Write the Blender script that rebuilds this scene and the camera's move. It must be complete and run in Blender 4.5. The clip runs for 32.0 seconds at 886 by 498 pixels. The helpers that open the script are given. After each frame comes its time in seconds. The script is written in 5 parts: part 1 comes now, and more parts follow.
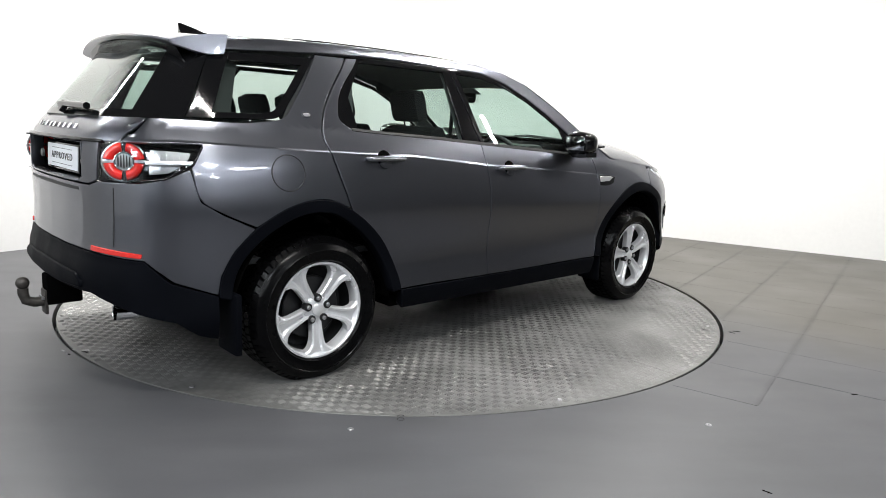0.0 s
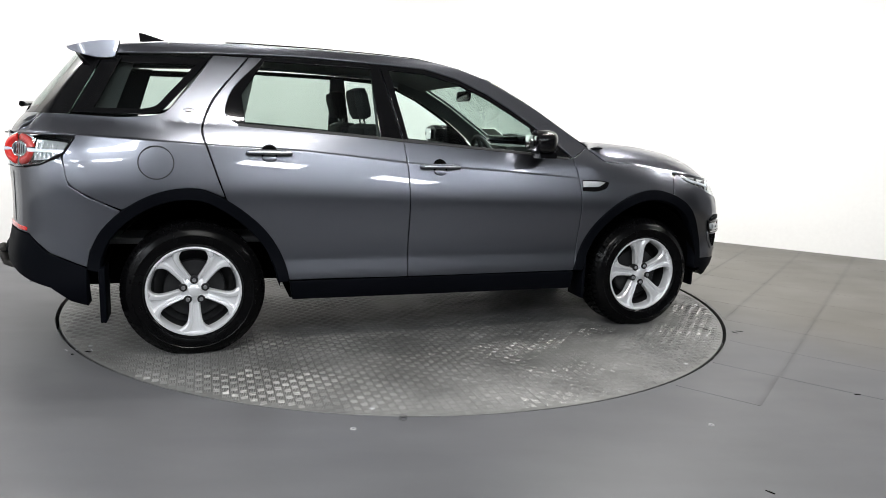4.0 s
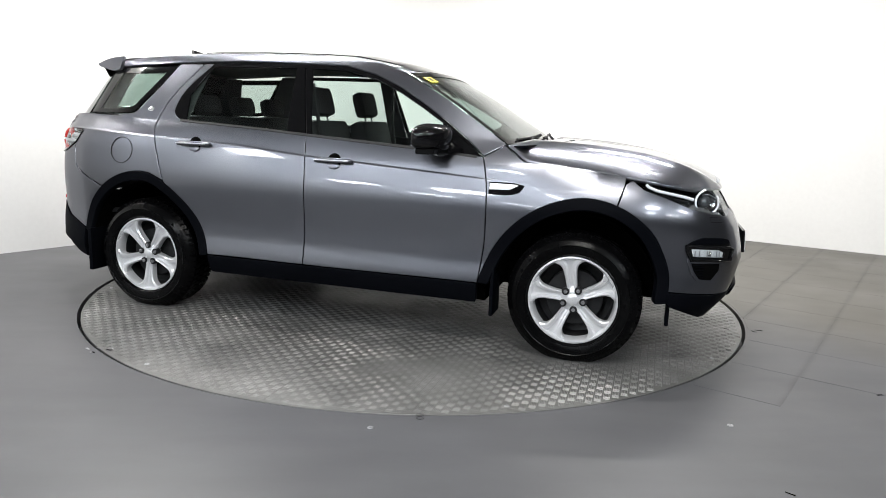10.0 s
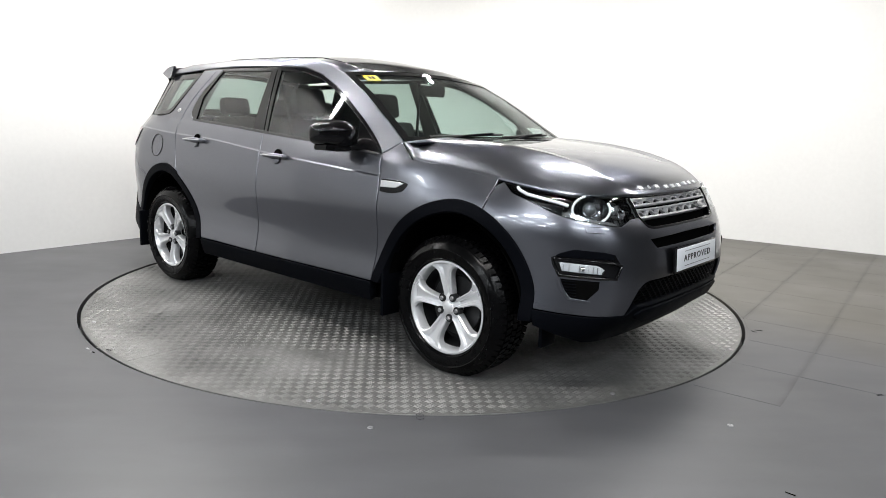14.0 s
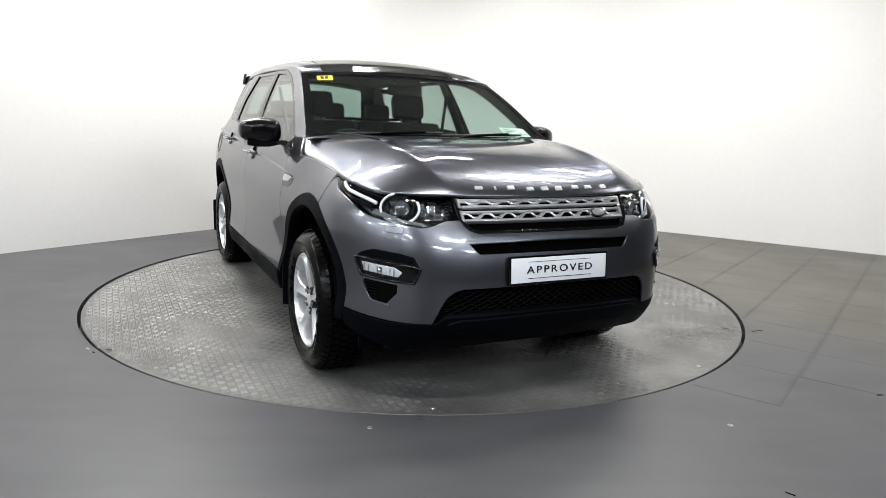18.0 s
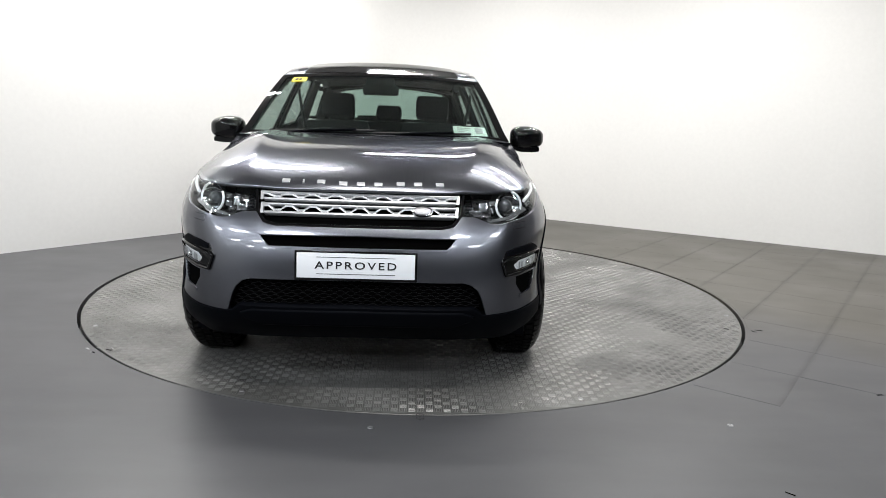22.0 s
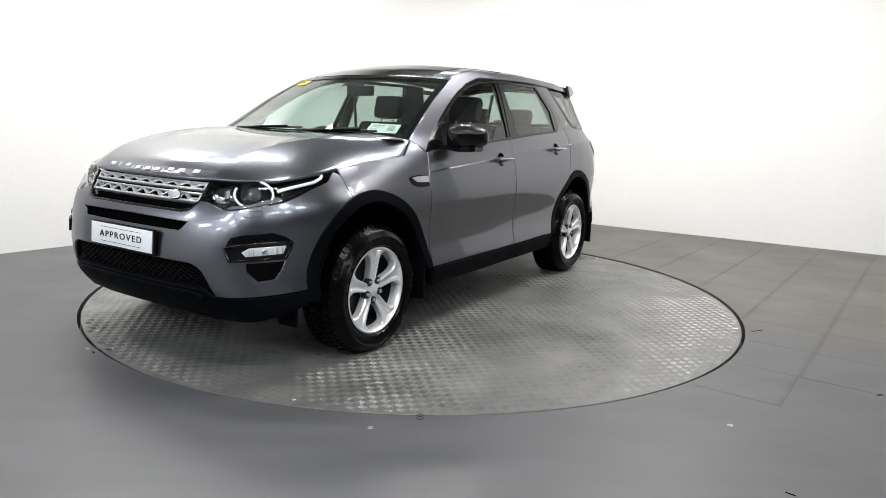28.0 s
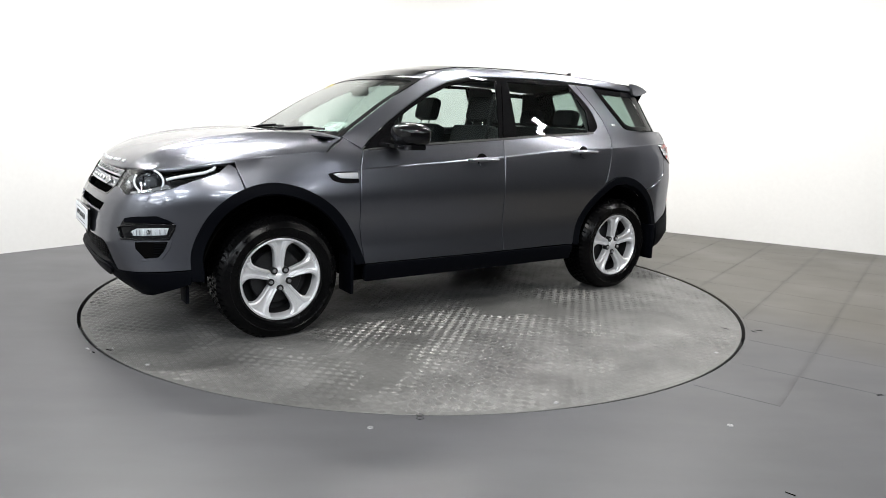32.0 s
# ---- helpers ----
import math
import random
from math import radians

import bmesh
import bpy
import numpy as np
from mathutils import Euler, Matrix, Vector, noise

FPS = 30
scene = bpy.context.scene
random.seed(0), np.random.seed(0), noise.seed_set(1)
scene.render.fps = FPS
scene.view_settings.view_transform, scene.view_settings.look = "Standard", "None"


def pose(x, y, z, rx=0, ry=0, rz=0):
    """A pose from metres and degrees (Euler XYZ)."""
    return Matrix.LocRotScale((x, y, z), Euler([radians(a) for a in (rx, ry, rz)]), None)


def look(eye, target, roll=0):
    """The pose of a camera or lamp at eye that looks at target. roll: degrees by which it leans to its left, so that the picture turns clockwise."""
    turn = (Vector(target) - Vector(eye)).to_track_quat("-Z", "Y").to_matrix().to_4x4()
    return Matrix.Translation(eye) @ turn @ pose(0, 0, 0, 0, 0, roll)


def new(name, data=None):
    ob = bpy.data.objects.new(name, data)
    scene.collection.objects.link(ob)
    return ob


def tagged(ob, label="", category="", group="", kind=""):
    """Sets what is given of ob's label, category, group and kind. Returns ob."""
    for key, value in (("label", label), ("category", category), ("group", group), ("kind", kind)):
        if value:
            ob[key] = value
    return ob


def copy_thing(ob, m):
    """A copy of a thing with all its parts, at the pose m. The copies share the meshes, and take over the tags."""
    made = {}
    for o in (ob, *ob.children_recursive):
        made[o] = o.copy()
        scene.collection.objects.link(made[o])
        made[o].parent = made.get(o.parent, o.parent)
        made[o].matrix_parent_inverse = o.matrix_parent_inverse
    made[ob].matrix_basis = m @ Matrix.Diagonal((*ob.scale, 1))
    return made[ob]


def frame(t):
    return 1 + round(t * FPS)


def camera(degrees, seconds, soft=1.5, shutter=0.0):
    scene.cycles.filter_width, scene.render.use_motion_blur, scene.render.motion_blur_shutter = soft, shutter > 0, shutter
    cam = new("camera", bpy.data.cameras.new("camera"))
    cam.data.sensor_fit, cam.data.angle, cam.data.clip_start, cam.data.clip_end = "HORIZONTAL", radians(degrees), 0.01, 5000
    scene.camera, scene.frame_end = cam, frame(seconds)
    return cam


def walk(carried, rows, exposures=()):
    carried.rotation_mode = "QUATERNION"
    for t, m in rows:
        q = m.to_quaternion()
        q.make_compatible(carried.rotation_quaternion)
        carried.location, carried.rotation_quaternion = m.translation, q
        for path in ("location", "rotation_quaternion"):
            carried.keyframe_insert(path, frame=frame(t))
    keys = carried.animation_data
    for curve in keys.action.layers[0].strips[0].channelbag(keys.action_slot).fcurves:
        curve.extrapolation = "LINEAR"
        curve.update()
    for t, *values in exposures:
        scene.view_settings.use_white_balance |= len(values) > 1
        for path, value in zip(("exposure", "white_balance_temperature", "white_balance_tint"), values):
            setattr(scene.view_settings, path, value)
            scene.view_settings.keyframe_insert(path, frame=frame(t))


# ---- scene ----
YAW = {"a": (-3.798, -10.311, 2.407), "b": (-2.263, -10.624, 2.039)}


def stand(k, fade=0.0):
    """The tripod head's pose: k names the start, fade goes towards the second pose."""
    p = [u + (v - u) * fade for u, v in zip(YAW[k], YAW["b"])]
    eye = Vector((0.003 * (1 - fade), -5.0738, 1.2577 - 0.0104 * (1 - fade)))
    if k == "b":
        eye = Vector((0, -5.0738, 1.2577))
    ya, pi = radians(p[0]), radians(p[1])
    way = Vector((-math.sin(ya) * math.cos(pi), math.cos(ya) * math.cos(pi), math.sin(pi)))
    return look(eye, eye + way, p[2])


cam = camera(65.66, 32.0, soft=0.5)
walk(cam, [(0, stand("a")), (3.5, stand("a")), (4.2, stand("a", 0.22)), (4.8, stand("a", 0.52)), (5.5, stand("a", 0.84)),
           (6.0, stand("a", 0.94)), (6.5, stand("b")), (20, stand("b")), (32, stand("b"))],
     exposures=[(0, 0.46), (9, 0.34), (13, 0.24), (17, 0.12), (21, 0.02), (25, 0.06), (28, 0.22), (32, 0.32)])

# ---------------------------------------------------------------- light
world = bpy.data.worlds.new("world")
scene.world = world
world.use_nodes = True
world.node_tree.nodes["Background"].inputs[0].default_value = (0.9, 0.95, 1.0, 1)
world.node_tree.nodes["Background"].inputs[1].default_value = 0.02

CEIL = 3.7


def strip(x, y, turn, length, width, watts, color, z=CEIL - 0.14):
    d = bpy.data.lights.new("batten_light", "AREA")
    d.shape, d.size, d.size_y, d.energy, d.color = "RECTANGLE", length, width, watts, color
    o = new("batten_light", d)
    o.matrix_world = pose(x, y, z, 0, 0, turn)
    return o


# rows of ceiling panels over the whole hall
# the last batten has no known source; it is added to brighten the floor
BATTENS = [(0.1, 2.7, 88), (-2.5, 1.2, 84), (2.6, 1.3, 84), (-4.4, -0.4, 66), (-1.5, -0.2, 76), (1.6, -0.2, 76), (4.9, -0.4, 72), (0.0, -3.6, 75)]
PANELS = [(-7.2, -5.6), (-4.5, -5.6), (-1.9, -5.6), (2.0, -5.6), (4.7, -5.6), (-7.2, -8.3), (-4.5, -8.3), (-1.9, -8.3), (2.0, -8.3), (4.7, -8.3), (-7.2, -11.0), (-4.5, -11.0), (-6.3, -3.0)]
for bx, by, watts in BATTENS:
    strip(bx, by, 0, 1.5, 0.07, watts, (1.0, 0.985, 0.955))
for bx, by in PANELS:
    strip(bx, by, 0, 1.2, 0.6, 72, (0.90, 0.95, 1.0))


# ---------------------------------------------------------------- materials
def mat(name, color, rough=0.5, metal=0.0, grain=0.0, scale=40.0, bump=0.0, spec=0.5, coat=0.0, emit=0.0, stains=0.0, stain_scale=1.5):
    m = bpy.data.materials.new(name)
    m.use_nodes = True
    nt = m.node_tree
    b = nt.nodes["Principled BSDF"]
    b.inputs["Base Color"].default_value = (*color, 1)
    b.inputs["Roughness"].default_value = rough
    b.inputs["Metallic"].default_value = metal
    b.inputs["Specular IOR Level"].default_value = spec
    b.inputs["Coat Weight"].default_value = coat
    b.inputs["Coat Roughness"].default_value = 0.03
    if emit:
        b.inputs["Emission Color"].default_value = (*color, 1)
        b.inputs["Emission Strength"].default_value = emit
    if grain or bump or stains:
        tc = nt.nodes.new("ShaderNodeTexCoord")
        n = nt.nodes.new("ShaderNodeTexNoise")
        n.inputs["Scale"].default_value, n.inputs["Detail"].default_value = scale, 6
        nt.links.new(tc.outputs["Object"], n.inputs["Vector"])
        n2 = nt.nodes.new("ShaderNodeTexNoise")
        n2.inputs["Scale"].default_value, n2.inputs["Detail"].default_value = stain_scale, 5
        nt.links.new(tc.outputs["Object"], n2.inputs["Vector"])
        mix = nt.nodes.new("ShaderNodeMixRGB")
        mix.blend_type = "MULTIPLY"
        mix.inputs[0].default_value = 1
        r1, r2 = nt.nodes.new("ShaderNodeMapRange"), nt.nodes.new("ShaderNodeMapRange")
        for r, nn, amount in ((r1, n, grain), (r2, n2, stains)):
            r.inputs[1].default_value, r.inputs[2].default_value = 0.3, 0.7
            r.inputs[3].default_value, r.inputs[4].default_value = 1 - amount, 1 + amount
            nt.links.new(nn.outputs[0], r.inputs[0])
        mul = nt.nodes.new("ShaderNodeMath")
        mul.operation = "MULTIPLY"
        nt.links.new(r1.outputs[0], mul.inputs[0])
        nt.links.new(r2.outputs[0], mul.inputs[1])
        mix.inputs[1].default_value = (*color, 1)
        nt.links.new(mul.outputs[0], mix.inputs[2])
        nt.links.new(mix.outputs[0], b.inputs["Base Color"])
        rr = nt.nodes.new("ShaderNodeMapRange")
        rr.inputs[1].default_value, rr.inputs[2].default_value = 0.3, 0.7
        rr.inputs[3].default_value, rr.inputs[4].default_value = max(0.02, rough - 0.06), min(1, rough + 0.06)
        nt.links.new(n2.outputs[0], rr.inputs[0])
        nt.links.new(rr.outputs[0], b.inputs["Roughness"])
        if bump:
            bp = nt.nodes.new("ShaderNodeBump")
            bp.inputs["Strength"].default_value, bp.inputs["Distance"].default_value = bump, 0.002
            nt.links.new(n.outputs[0], bp.inputs["Height"])
            nt.links.new(bp.outputs[0], b.inputs["Normal"])
    return m


def paint_mat():
    """Metallic grey car paint: a flake layer under clear coat."""
    m = bpy.data.materials.new("grey_metallic_paint")
    m.use_nodes = True
    nt = m.node_tree
    b = nt.nodes["Principled BSDF"]
    tc = nt.nodes.new("ShaderNodeTexCoord")
    v = nt.nodes.new("ShaderNodeTexNoise")
    v.inputs["Scale"].default_value, v.inputs["Detail"].default_value = 900, 2
    nt.links.new(tc.outputs["Object"], v.inputs["Vector"])
    r = nt.nodes.new("ShaderNodeValToRGB")
    r.color_ramp.elements[0].position, r.color_ramp.elements[1].position = 0.3, 0.72
    r.color_ramp.elements[0].color, r.color_ramp.elements[1].color = (0.095, 0.0985, 0.113, 1), (0.252, 0.260, 0.292, 1)
    nt.links.new(v.outputs[0], r.inputs[0])
    nt.links.new(r.outputs[0], b.inputs["Base Color"])
    b.inputs["Metallic"].default_value = 1.0
    b.inputs["Specular Tint"].default_value = (0.25, 0.25, 0.27, 1)
    b.inputs["Roughness"].default_value = 0.30
    b.inputs["Coat Weight"].default_value = 1.0
    b.inputs["Coat IOR"].default_value = 1.55
    b.inputs["Coat Roughness"].default_value = 0.02
    return m


def glass_mat(name, tint, rough=0.0):
    """Thin tinted pane: partly clear, with a mirror gloss."""
    m = bpy.data.materials.new(name)
    m.use_nodes = True
    nt = m.node_tree
    nt.nodes.remove(nt.nodes["Principled BSDF"])
    t, g, mx, f, pw, ad = (nt.nodes.new(k) for k in ("ShaderNodeBsdfTransparent", "ShaderNodeBsdfGlossy", "ShaderNodeMixShader", "ShaderNodeLayerWeight", "ShaderNodeMath", "ShaderNodeMath"))
    pw.operation, ad.operation = "POWER", "MULTIPLY_ADD"
    pw.inputs[1].default_value, ad.inputs[1].default_value, ad.inputs[2].default_value = 4.0, 0.85, 0.05
    f.inputs[0].default_value = 0.5
    nt.links.new(f.outputs["Facing"], pw.inputs[0])
    nt.links.new(pw.outputs[0], ad.inputs[0])
    t.inputs[0].default_value = (*tint, 1)
    g.inputs["Roughness"].default_value = rough
    nt.links.new(ad.outputs[0], mx.inputs[0])
    nt.links.new(t.outputs[0], mx.inputs[1])
    nt.links.new(g.outputs[0], mx.inputs[2])
    nt.links.new(mx.outputs[0], nt.nodes["Material Output"].inputs[0])
    return m


PAINT = paint_mat()
BLACK_PLASTIC = mat("black_grained_plastic", (0.0025, 0.0029, 0.0043), 0.5, spec=0.025, grain=0.15, scale=300, bump=0.15, stains=0.1, stain_scale=6)
GLOSS_BLACK = mat("gloss_black", (0.004, 0.004, 0.0045), 0.05, spec=0.35)
SEAL = mat("black_rubber_seal", (0.012, 0.012, 0.013), 0.6)
UNDER = mat("black_underbody", (0.003, 0.003, 0.003), 0.9, spec=0.0)
RUBBER = mat("tyre_rubber", (0.0016, 0.0016, 0.0018), 0.24, spec=0.10, grain=0.2, scale=60, bump=0.2, stains=0.15, stain_scale=8)
ALLOY = mat("silver_alloy", (0.74, 0.745, 0.76), 0.30, metal=0.5, grain=0.03, scale=200, coat=0.3)
# shade inside the wheels put into the colour; also dark bars of tail lamps
BARREL = mat("dark_and_shaded_steel", (0.016, 0.016, 0.017), 0.5, metal=0.4, grain=0.2, scale=40)
CHROME = mat("chrome", (0.85, 0.86, 0.88), 0.08, metal=1.0)
SATIN = mat("satin_silver", (0.55, 0.555, 0.57), 0.34, metal=0.7)
RUSTY = mat("dark_rusty_steel", (0.06, 0.055, 0.05), 0.45, metal=0.6, grain=0.35, scale=40, bump=0.2)
STEEL = mat("dull_steel", (0.35, 0.35, 0.36), 0.4, metal=0.9, grain=0.2, scale=30)
GLASS = glass_mat("green_tinted_glass", (0.82, 0.90, 0.87))
DARK_GLASS = glass_mat("privacy_glass", (0.66, 0.735, 0.705))
CLEAR = glass_mat("clear_lens", (0.93, 0.95, 0.96))
WHITE_PLATE = mat("white_plate", (0.80, 0.82, 0.85), 0.35)
LETTER = mat("black_lettering", (0.01, 0.01, 0.012), 0.4)
RED_LENS = mat("red_lens", (0.6, 0.02, 0.015), 0.12, coat=0.7)
YELLOW = mat("yellow_sticker", (0.85, 0.68, 0.03), 0.5)
TRIM = mat("dark_interior_trim", (0.011, 0.0115, 0.0125), 0.65, grain=0.15, scale=150, bump=0.1)
FABRIC = mat("dark_seat_cloth", (0.016, 0.0165, 0.018), 0.85, grain=0.25, scale=400, bump=0.3)
LINING = mat("grey_headlining", (0.09, 0.093, 0.093), 0.9, grain=0.06, scale=300)
DRL = mat("daytime_ring_white", (0.92, 0.94, 0.96), 0.2, emit=0.12)

WALLPAINT = mat("white_wall_paint", (0.72, 0.715, 0.705), 0.7, grain=0.015, scale=25, bump=0.05, stains=0.02, stain_scale=0.7)
def floor_mat(name, paint, worn, rough, spec, joints=False):
    """Floor paint that has worn to brownish concrete towards the east wall, with stains at two scales."""
    m = mat(name, paint, rough, grain=0.06, scale=50, bump=0.03, spec=spec)
    nt = m.node_tree
    b = nt.nodes["Principled BSDF"]
    tc = nt.nodes.new("ShaderNodeTexCoord")
    sep, big, fine, add, ramp, mix, mul, out = (nt.nodes.new(k) for k in ("ShaderNodeSeparateXYZ", "ShaderNodeTexNoise", "ShaderNodeTexNoise", "ShaderNodeMath", "ShaderNodeMapRange", "ShaderNodeMixRGB", "ShaderNodeMapRange", "ShaderNodeMixRGB"))
    nt.links.new(tc.outputs["Object"], sep.inputs[0])
    big.inputs["Scale"].default_value, big.inputs["Detail"].default_value = 0.9, 6
    fine.inputs["Scale"].default_value, fine.inputs["Detail"].default_value = 3.2, 8
    stretch = nt.nodes.new("ShaderNodeMapping")
    stretch.inputs["Scale"].default_value = (0.55, 1.7, 1)
    nt.links.new(tc.outputs["Object"], stretch.inputs[0])
    nt.links.new(tc.outputs["Object"], big.inputs["Vector"])
    nt.links.new(stretch.outputs[0], fine.inputs["Vector"])
    # along x + y the wear sets in over about a metre
    s1 = nt.nodes.new("ShaderNodeMath")
    s1.operation = "MULTIPLY_ADD"
    s1.inputs[1].default_value = 0.75
    nt.links.new(sep.outputs[0], s1.inputs[0])
    nt.links.new(sep.outputs[1], s1.inputs[2])
    add.operation = "MULTIPLY_ADD"
    add.inputs[1].default_value = 1.6
    nt.links.new(big.outputs[0], add.inputs[0])
    nt.links.new(s1.outputs[0], add.inputs[2])
    ramp.interpolation_type = "SMOOTHSTEP"
    ramp.inputs[1].default_value, ramp.inputs[2].default_value = 0.9, 2.5
    nt.links.new(add.outputs[0], ramp.inputs[0])
    nt.links.new(ramp.outputs[0], mix.inputs[0])
    mix.inputs[1].default_value, mix.inputs[2].default_value = (*paint, 1), (*worn, 1)
    mul.inputs[1].default_value, mul.inputs[2].default_value = 0.3, 0.7
    mul.inputs[3].default_value, mul.inputs[4].default_value = 0.90, 1.10
    nt.links.new(fine.outputs[0], mul.inputs[0])
    out.blend_type = "MULTIPLY"
    out.inputs[0].default_value = 1
    nt.links.new(mix.outputs[0], out.inputs[1])
    nt.links.new(mul.outputs[0], out.inputs[2])
    nt.links.new(out.outputs[0], b.inputs["Base Color"])
    if joints:
        # dirt along the joints that run away from the turntable
        dot, off, wrap, dist, soft, dirt = (nt.nodes.new(k) for k in ("ShaderNodeVectorMath", "ShaderNodeMath", "ShaderNodeMath", "ShaderNodeMath", "ShaderNodeMapRange", "ShaderNodeMixRGB"))
        dot.operation, off.operation, wrap.operation, dist.operation = "DOT_PRODUCT", "SUBTRACT", "PINGPONG", "MULTIPLY_ADD"
        dot.inputs[1].default_value = (0.788, -0.616, 0)
        nt.links.new(tc.outputs["Object"], dot.inputs[0])
        nt.links.new(dot.outputs["Value"], off.inputs[0])
        off.inputs[1].default_value = 0.63
        nt.links.new(off.outputs[0], wrap.inputs[0])
        wrap.inputs[1].default_value = 0.507 / 2
        nt.links.new(fine.outputs[0], dist.inputs[0])
        dist.inputs[1].default_value = 0.035
        nt.links.new(wrap.outputs[0], dist.inputs[2])
        soft.interpolation_type = "SMOOTHSTEP"
        soft.inputs[1].default_value, soft.inputs[2].default_value = 0.012, 0.052
        soft.inputs[3].default_value, soft.inputs[4].default_value = 0.66, 1.0
        nt.links.new(dist.outputs[0], soft.inputs[0])
        dirt.blend_type = "MULTIPLY"
        dirt.inputs[0].default_value = 1
        nt.links.new(out.outputs[0], dirt.inputs[1])
        nt.links.new(soft.outputs[0], dirt.inputs[2])
        nt.links.new(dirt.outputs[0], b.inputs["Base Color"])
    gl = nt.nodes.new("ShaderNodeMapRange")
    gl.inputs[1].default_value, gl.inputs[2].default_value = 0.3, 0.7
    gl.inputs[3].default_value, gl.inputs[4].default_value = rough - 0.07, rough + 0.07
    nt.links.new(big.outputs[0], gl.inputs[0])
    nt.links.new(gl.outputs[0], b.inputs["Roughness"])
    return m


FLOORPAINT = floor_mat("grey_floor_paint", (0.066, 0.0665, 0.0705), (0.072, 0.068, 0.059), 0.42, 0.3)
TILE = floor_mat("worn_painted_tile", (0.066, 0.0665, 0.0705), (0.080, 0.075, 0.065), 0.42, 0.3, joints=True)
JOINT = mat("dark_floor_joint", (0.09, 0.09, 0.088), 0.7)
DECK = mat("worn_tread_plate", (0.108, 0.107, 0.103), 0.45, metal=0.25, grain=0.15, scale=30, stains=0.3, stain_scale=1.6, bump=0.05)
BAR = mat("polished_tread_bar", (0.15, 0.149, 0.145), 0.36, metal=0.4, grain=0.3, scale=5, stains=0.3, stain_scale=1.6)
# unseen walls, their tones set by what the car paint should reflect
PALE_WALL = mat("pale_unseen_wall", (0.42, 0.415, 0.40), 0.65, grain=0.03, scale=20, stains=0.05)
GREY_WALL = mat("grey_unseen_wall", (0.26, 0.263, 0.275), 0.6, grain=0.03, scale=20, stains=0.05)
# the dimness of the unseen hall is put into this colour
DIM_WALL = mat("unseen_dim_hall_wall", (0.06, 0.061, 0.064), 0.6, grain=0.03, scale=20, stains=0.05)
CEILING = mat("dark_ceiling", (0.3, 0.3, 0.3), 0.8, grain=0.04, scale=10)


# ---------------------------------------------------------------- mesh helpers
def part(name, bm, material, parent=None, label="", smooth=True, angle=40):
    me = bpy.data.meshes.new(name)
    bm.to_mesh(me)
    bm.free()
    return part_mesh(name, me, material, parent, label, smooth, angle)


def part_mesh(name, me, material, parent=None, label="", smooth=True, angle=40):
    if material is not None:
        for mm in material if isinstance(material, (list, tuple)) else [material]:
            me.materials.append(mm)
    if smooth:
        me.shade_smooth()
        if angle < 180:
            me.set_sharp_from_angle(angle=radians(angle))
    ob = new(name, me)
    if parent is not None:
        ob.parent = parent
    return tagged(ob, label=label)


def box(bm, c, s, m=None, bevel=0.0):
    """A box of size s about c in the bmesh, bevelled."""
    r = bmesh.ops.create_cube(bm, size=1)
    vs = r["verts"]
    mm = Matrix.Translation(c) @ Matrix.Diagonal((*s, 1))
    if m is not None:
        mm = m @ mm
    bmesh.ops.transform(bm, matrix=mm, verts=vs)
    if bevel:
        es = list({e for v in vs for e in v.link_edges})
        bmesh.ops.bevel(bm, geom=es, offset=bevel, segments=2, affect="EDGES", profile=0.6)


def boxed(name, c, s, material, parent=None, label="", bevel=0.004, m=None):
    bm = bmesh.new()
    box(bm, c, s, m, bevel)
    return part(name, bm, material, parent, label)


def lathe(bm, prof, n=64, axis="y", closed=False, m=None):
    """Turn (radius, offset) points about the y or z axis."""
    rings = []
    for r, h in prof:
        ring = []
        for i in range(n):
            a = 2 * math.pi * i / n
            p = Vector((r * math.cos(a), h, r * math.sin(a))) if axis == "y" else Vector((r * math.cos(a), r * math.sin(a), h))
            ring.append(bm.verts.new(m @ p if m is not None else p))
        rings.append(ring)
    pairs = list(zip(rings, rings[1:])) + ([(rings[-1], rings[0])] if closed else [])
    for a, b in pairs:
        for i in range(n):
            bm.faces.new((a[i], a[(i + 1) % n], b[(i + 1) % n], b[i]))
    return rings


def tube(name, pts, radius, material, parent=None, label="", cyclic=False, n=3):
    cu = bpy.data.curves.new(name, "CURVE")
    cu.dimensions, cu.bevel_depth, cu.bevel_resolution, cu.use_fill_caps = "3D", radius, n, True
    sp = cu.splines.new("POLY")
    sp.points.add(len(pts) - 1)
    for p, q in zip(sp.points, pts):
        p.co = (*q, 1)
    sp.use_cyclic_u = cyclic
    tmp = bpy.data.objects.new(name, cu)
    me = bpy.data.meshes.new_from_object(tmp)
    me.name = name
    bpy.data.objects.remove(tmp)
    bpy.data.curves.remove(cu)
    return part_mesh(name, me, material, parent, label)


def text_mesh(body, size, depth):
    cu = bpy.data.curves.new("text", "FONT")
    cu.body, cu.size, cu.extrude, cu.align_x, cu.align_y = body, size, depth, "CENTER", "CENTER"
    cu.resolution_u = 3
    cu.offset = 0.0006
    cu.space_character = 1.28
    tmp = bpy.data.objects.new("text", cu)
    me = bpy.data.meshes.new_from_object(tmp)
    bpy.data.objects.remove(tmp)
    bpy.data.curves.remove(cu)
    return me


# ---------------------------------------------------------------- the room
CORNER = Vector((0.0, 5.07, 0))
WEST, EAST = Vector((-0.642, -0.767, 0)), Vector((0.851, -0.526, 0))


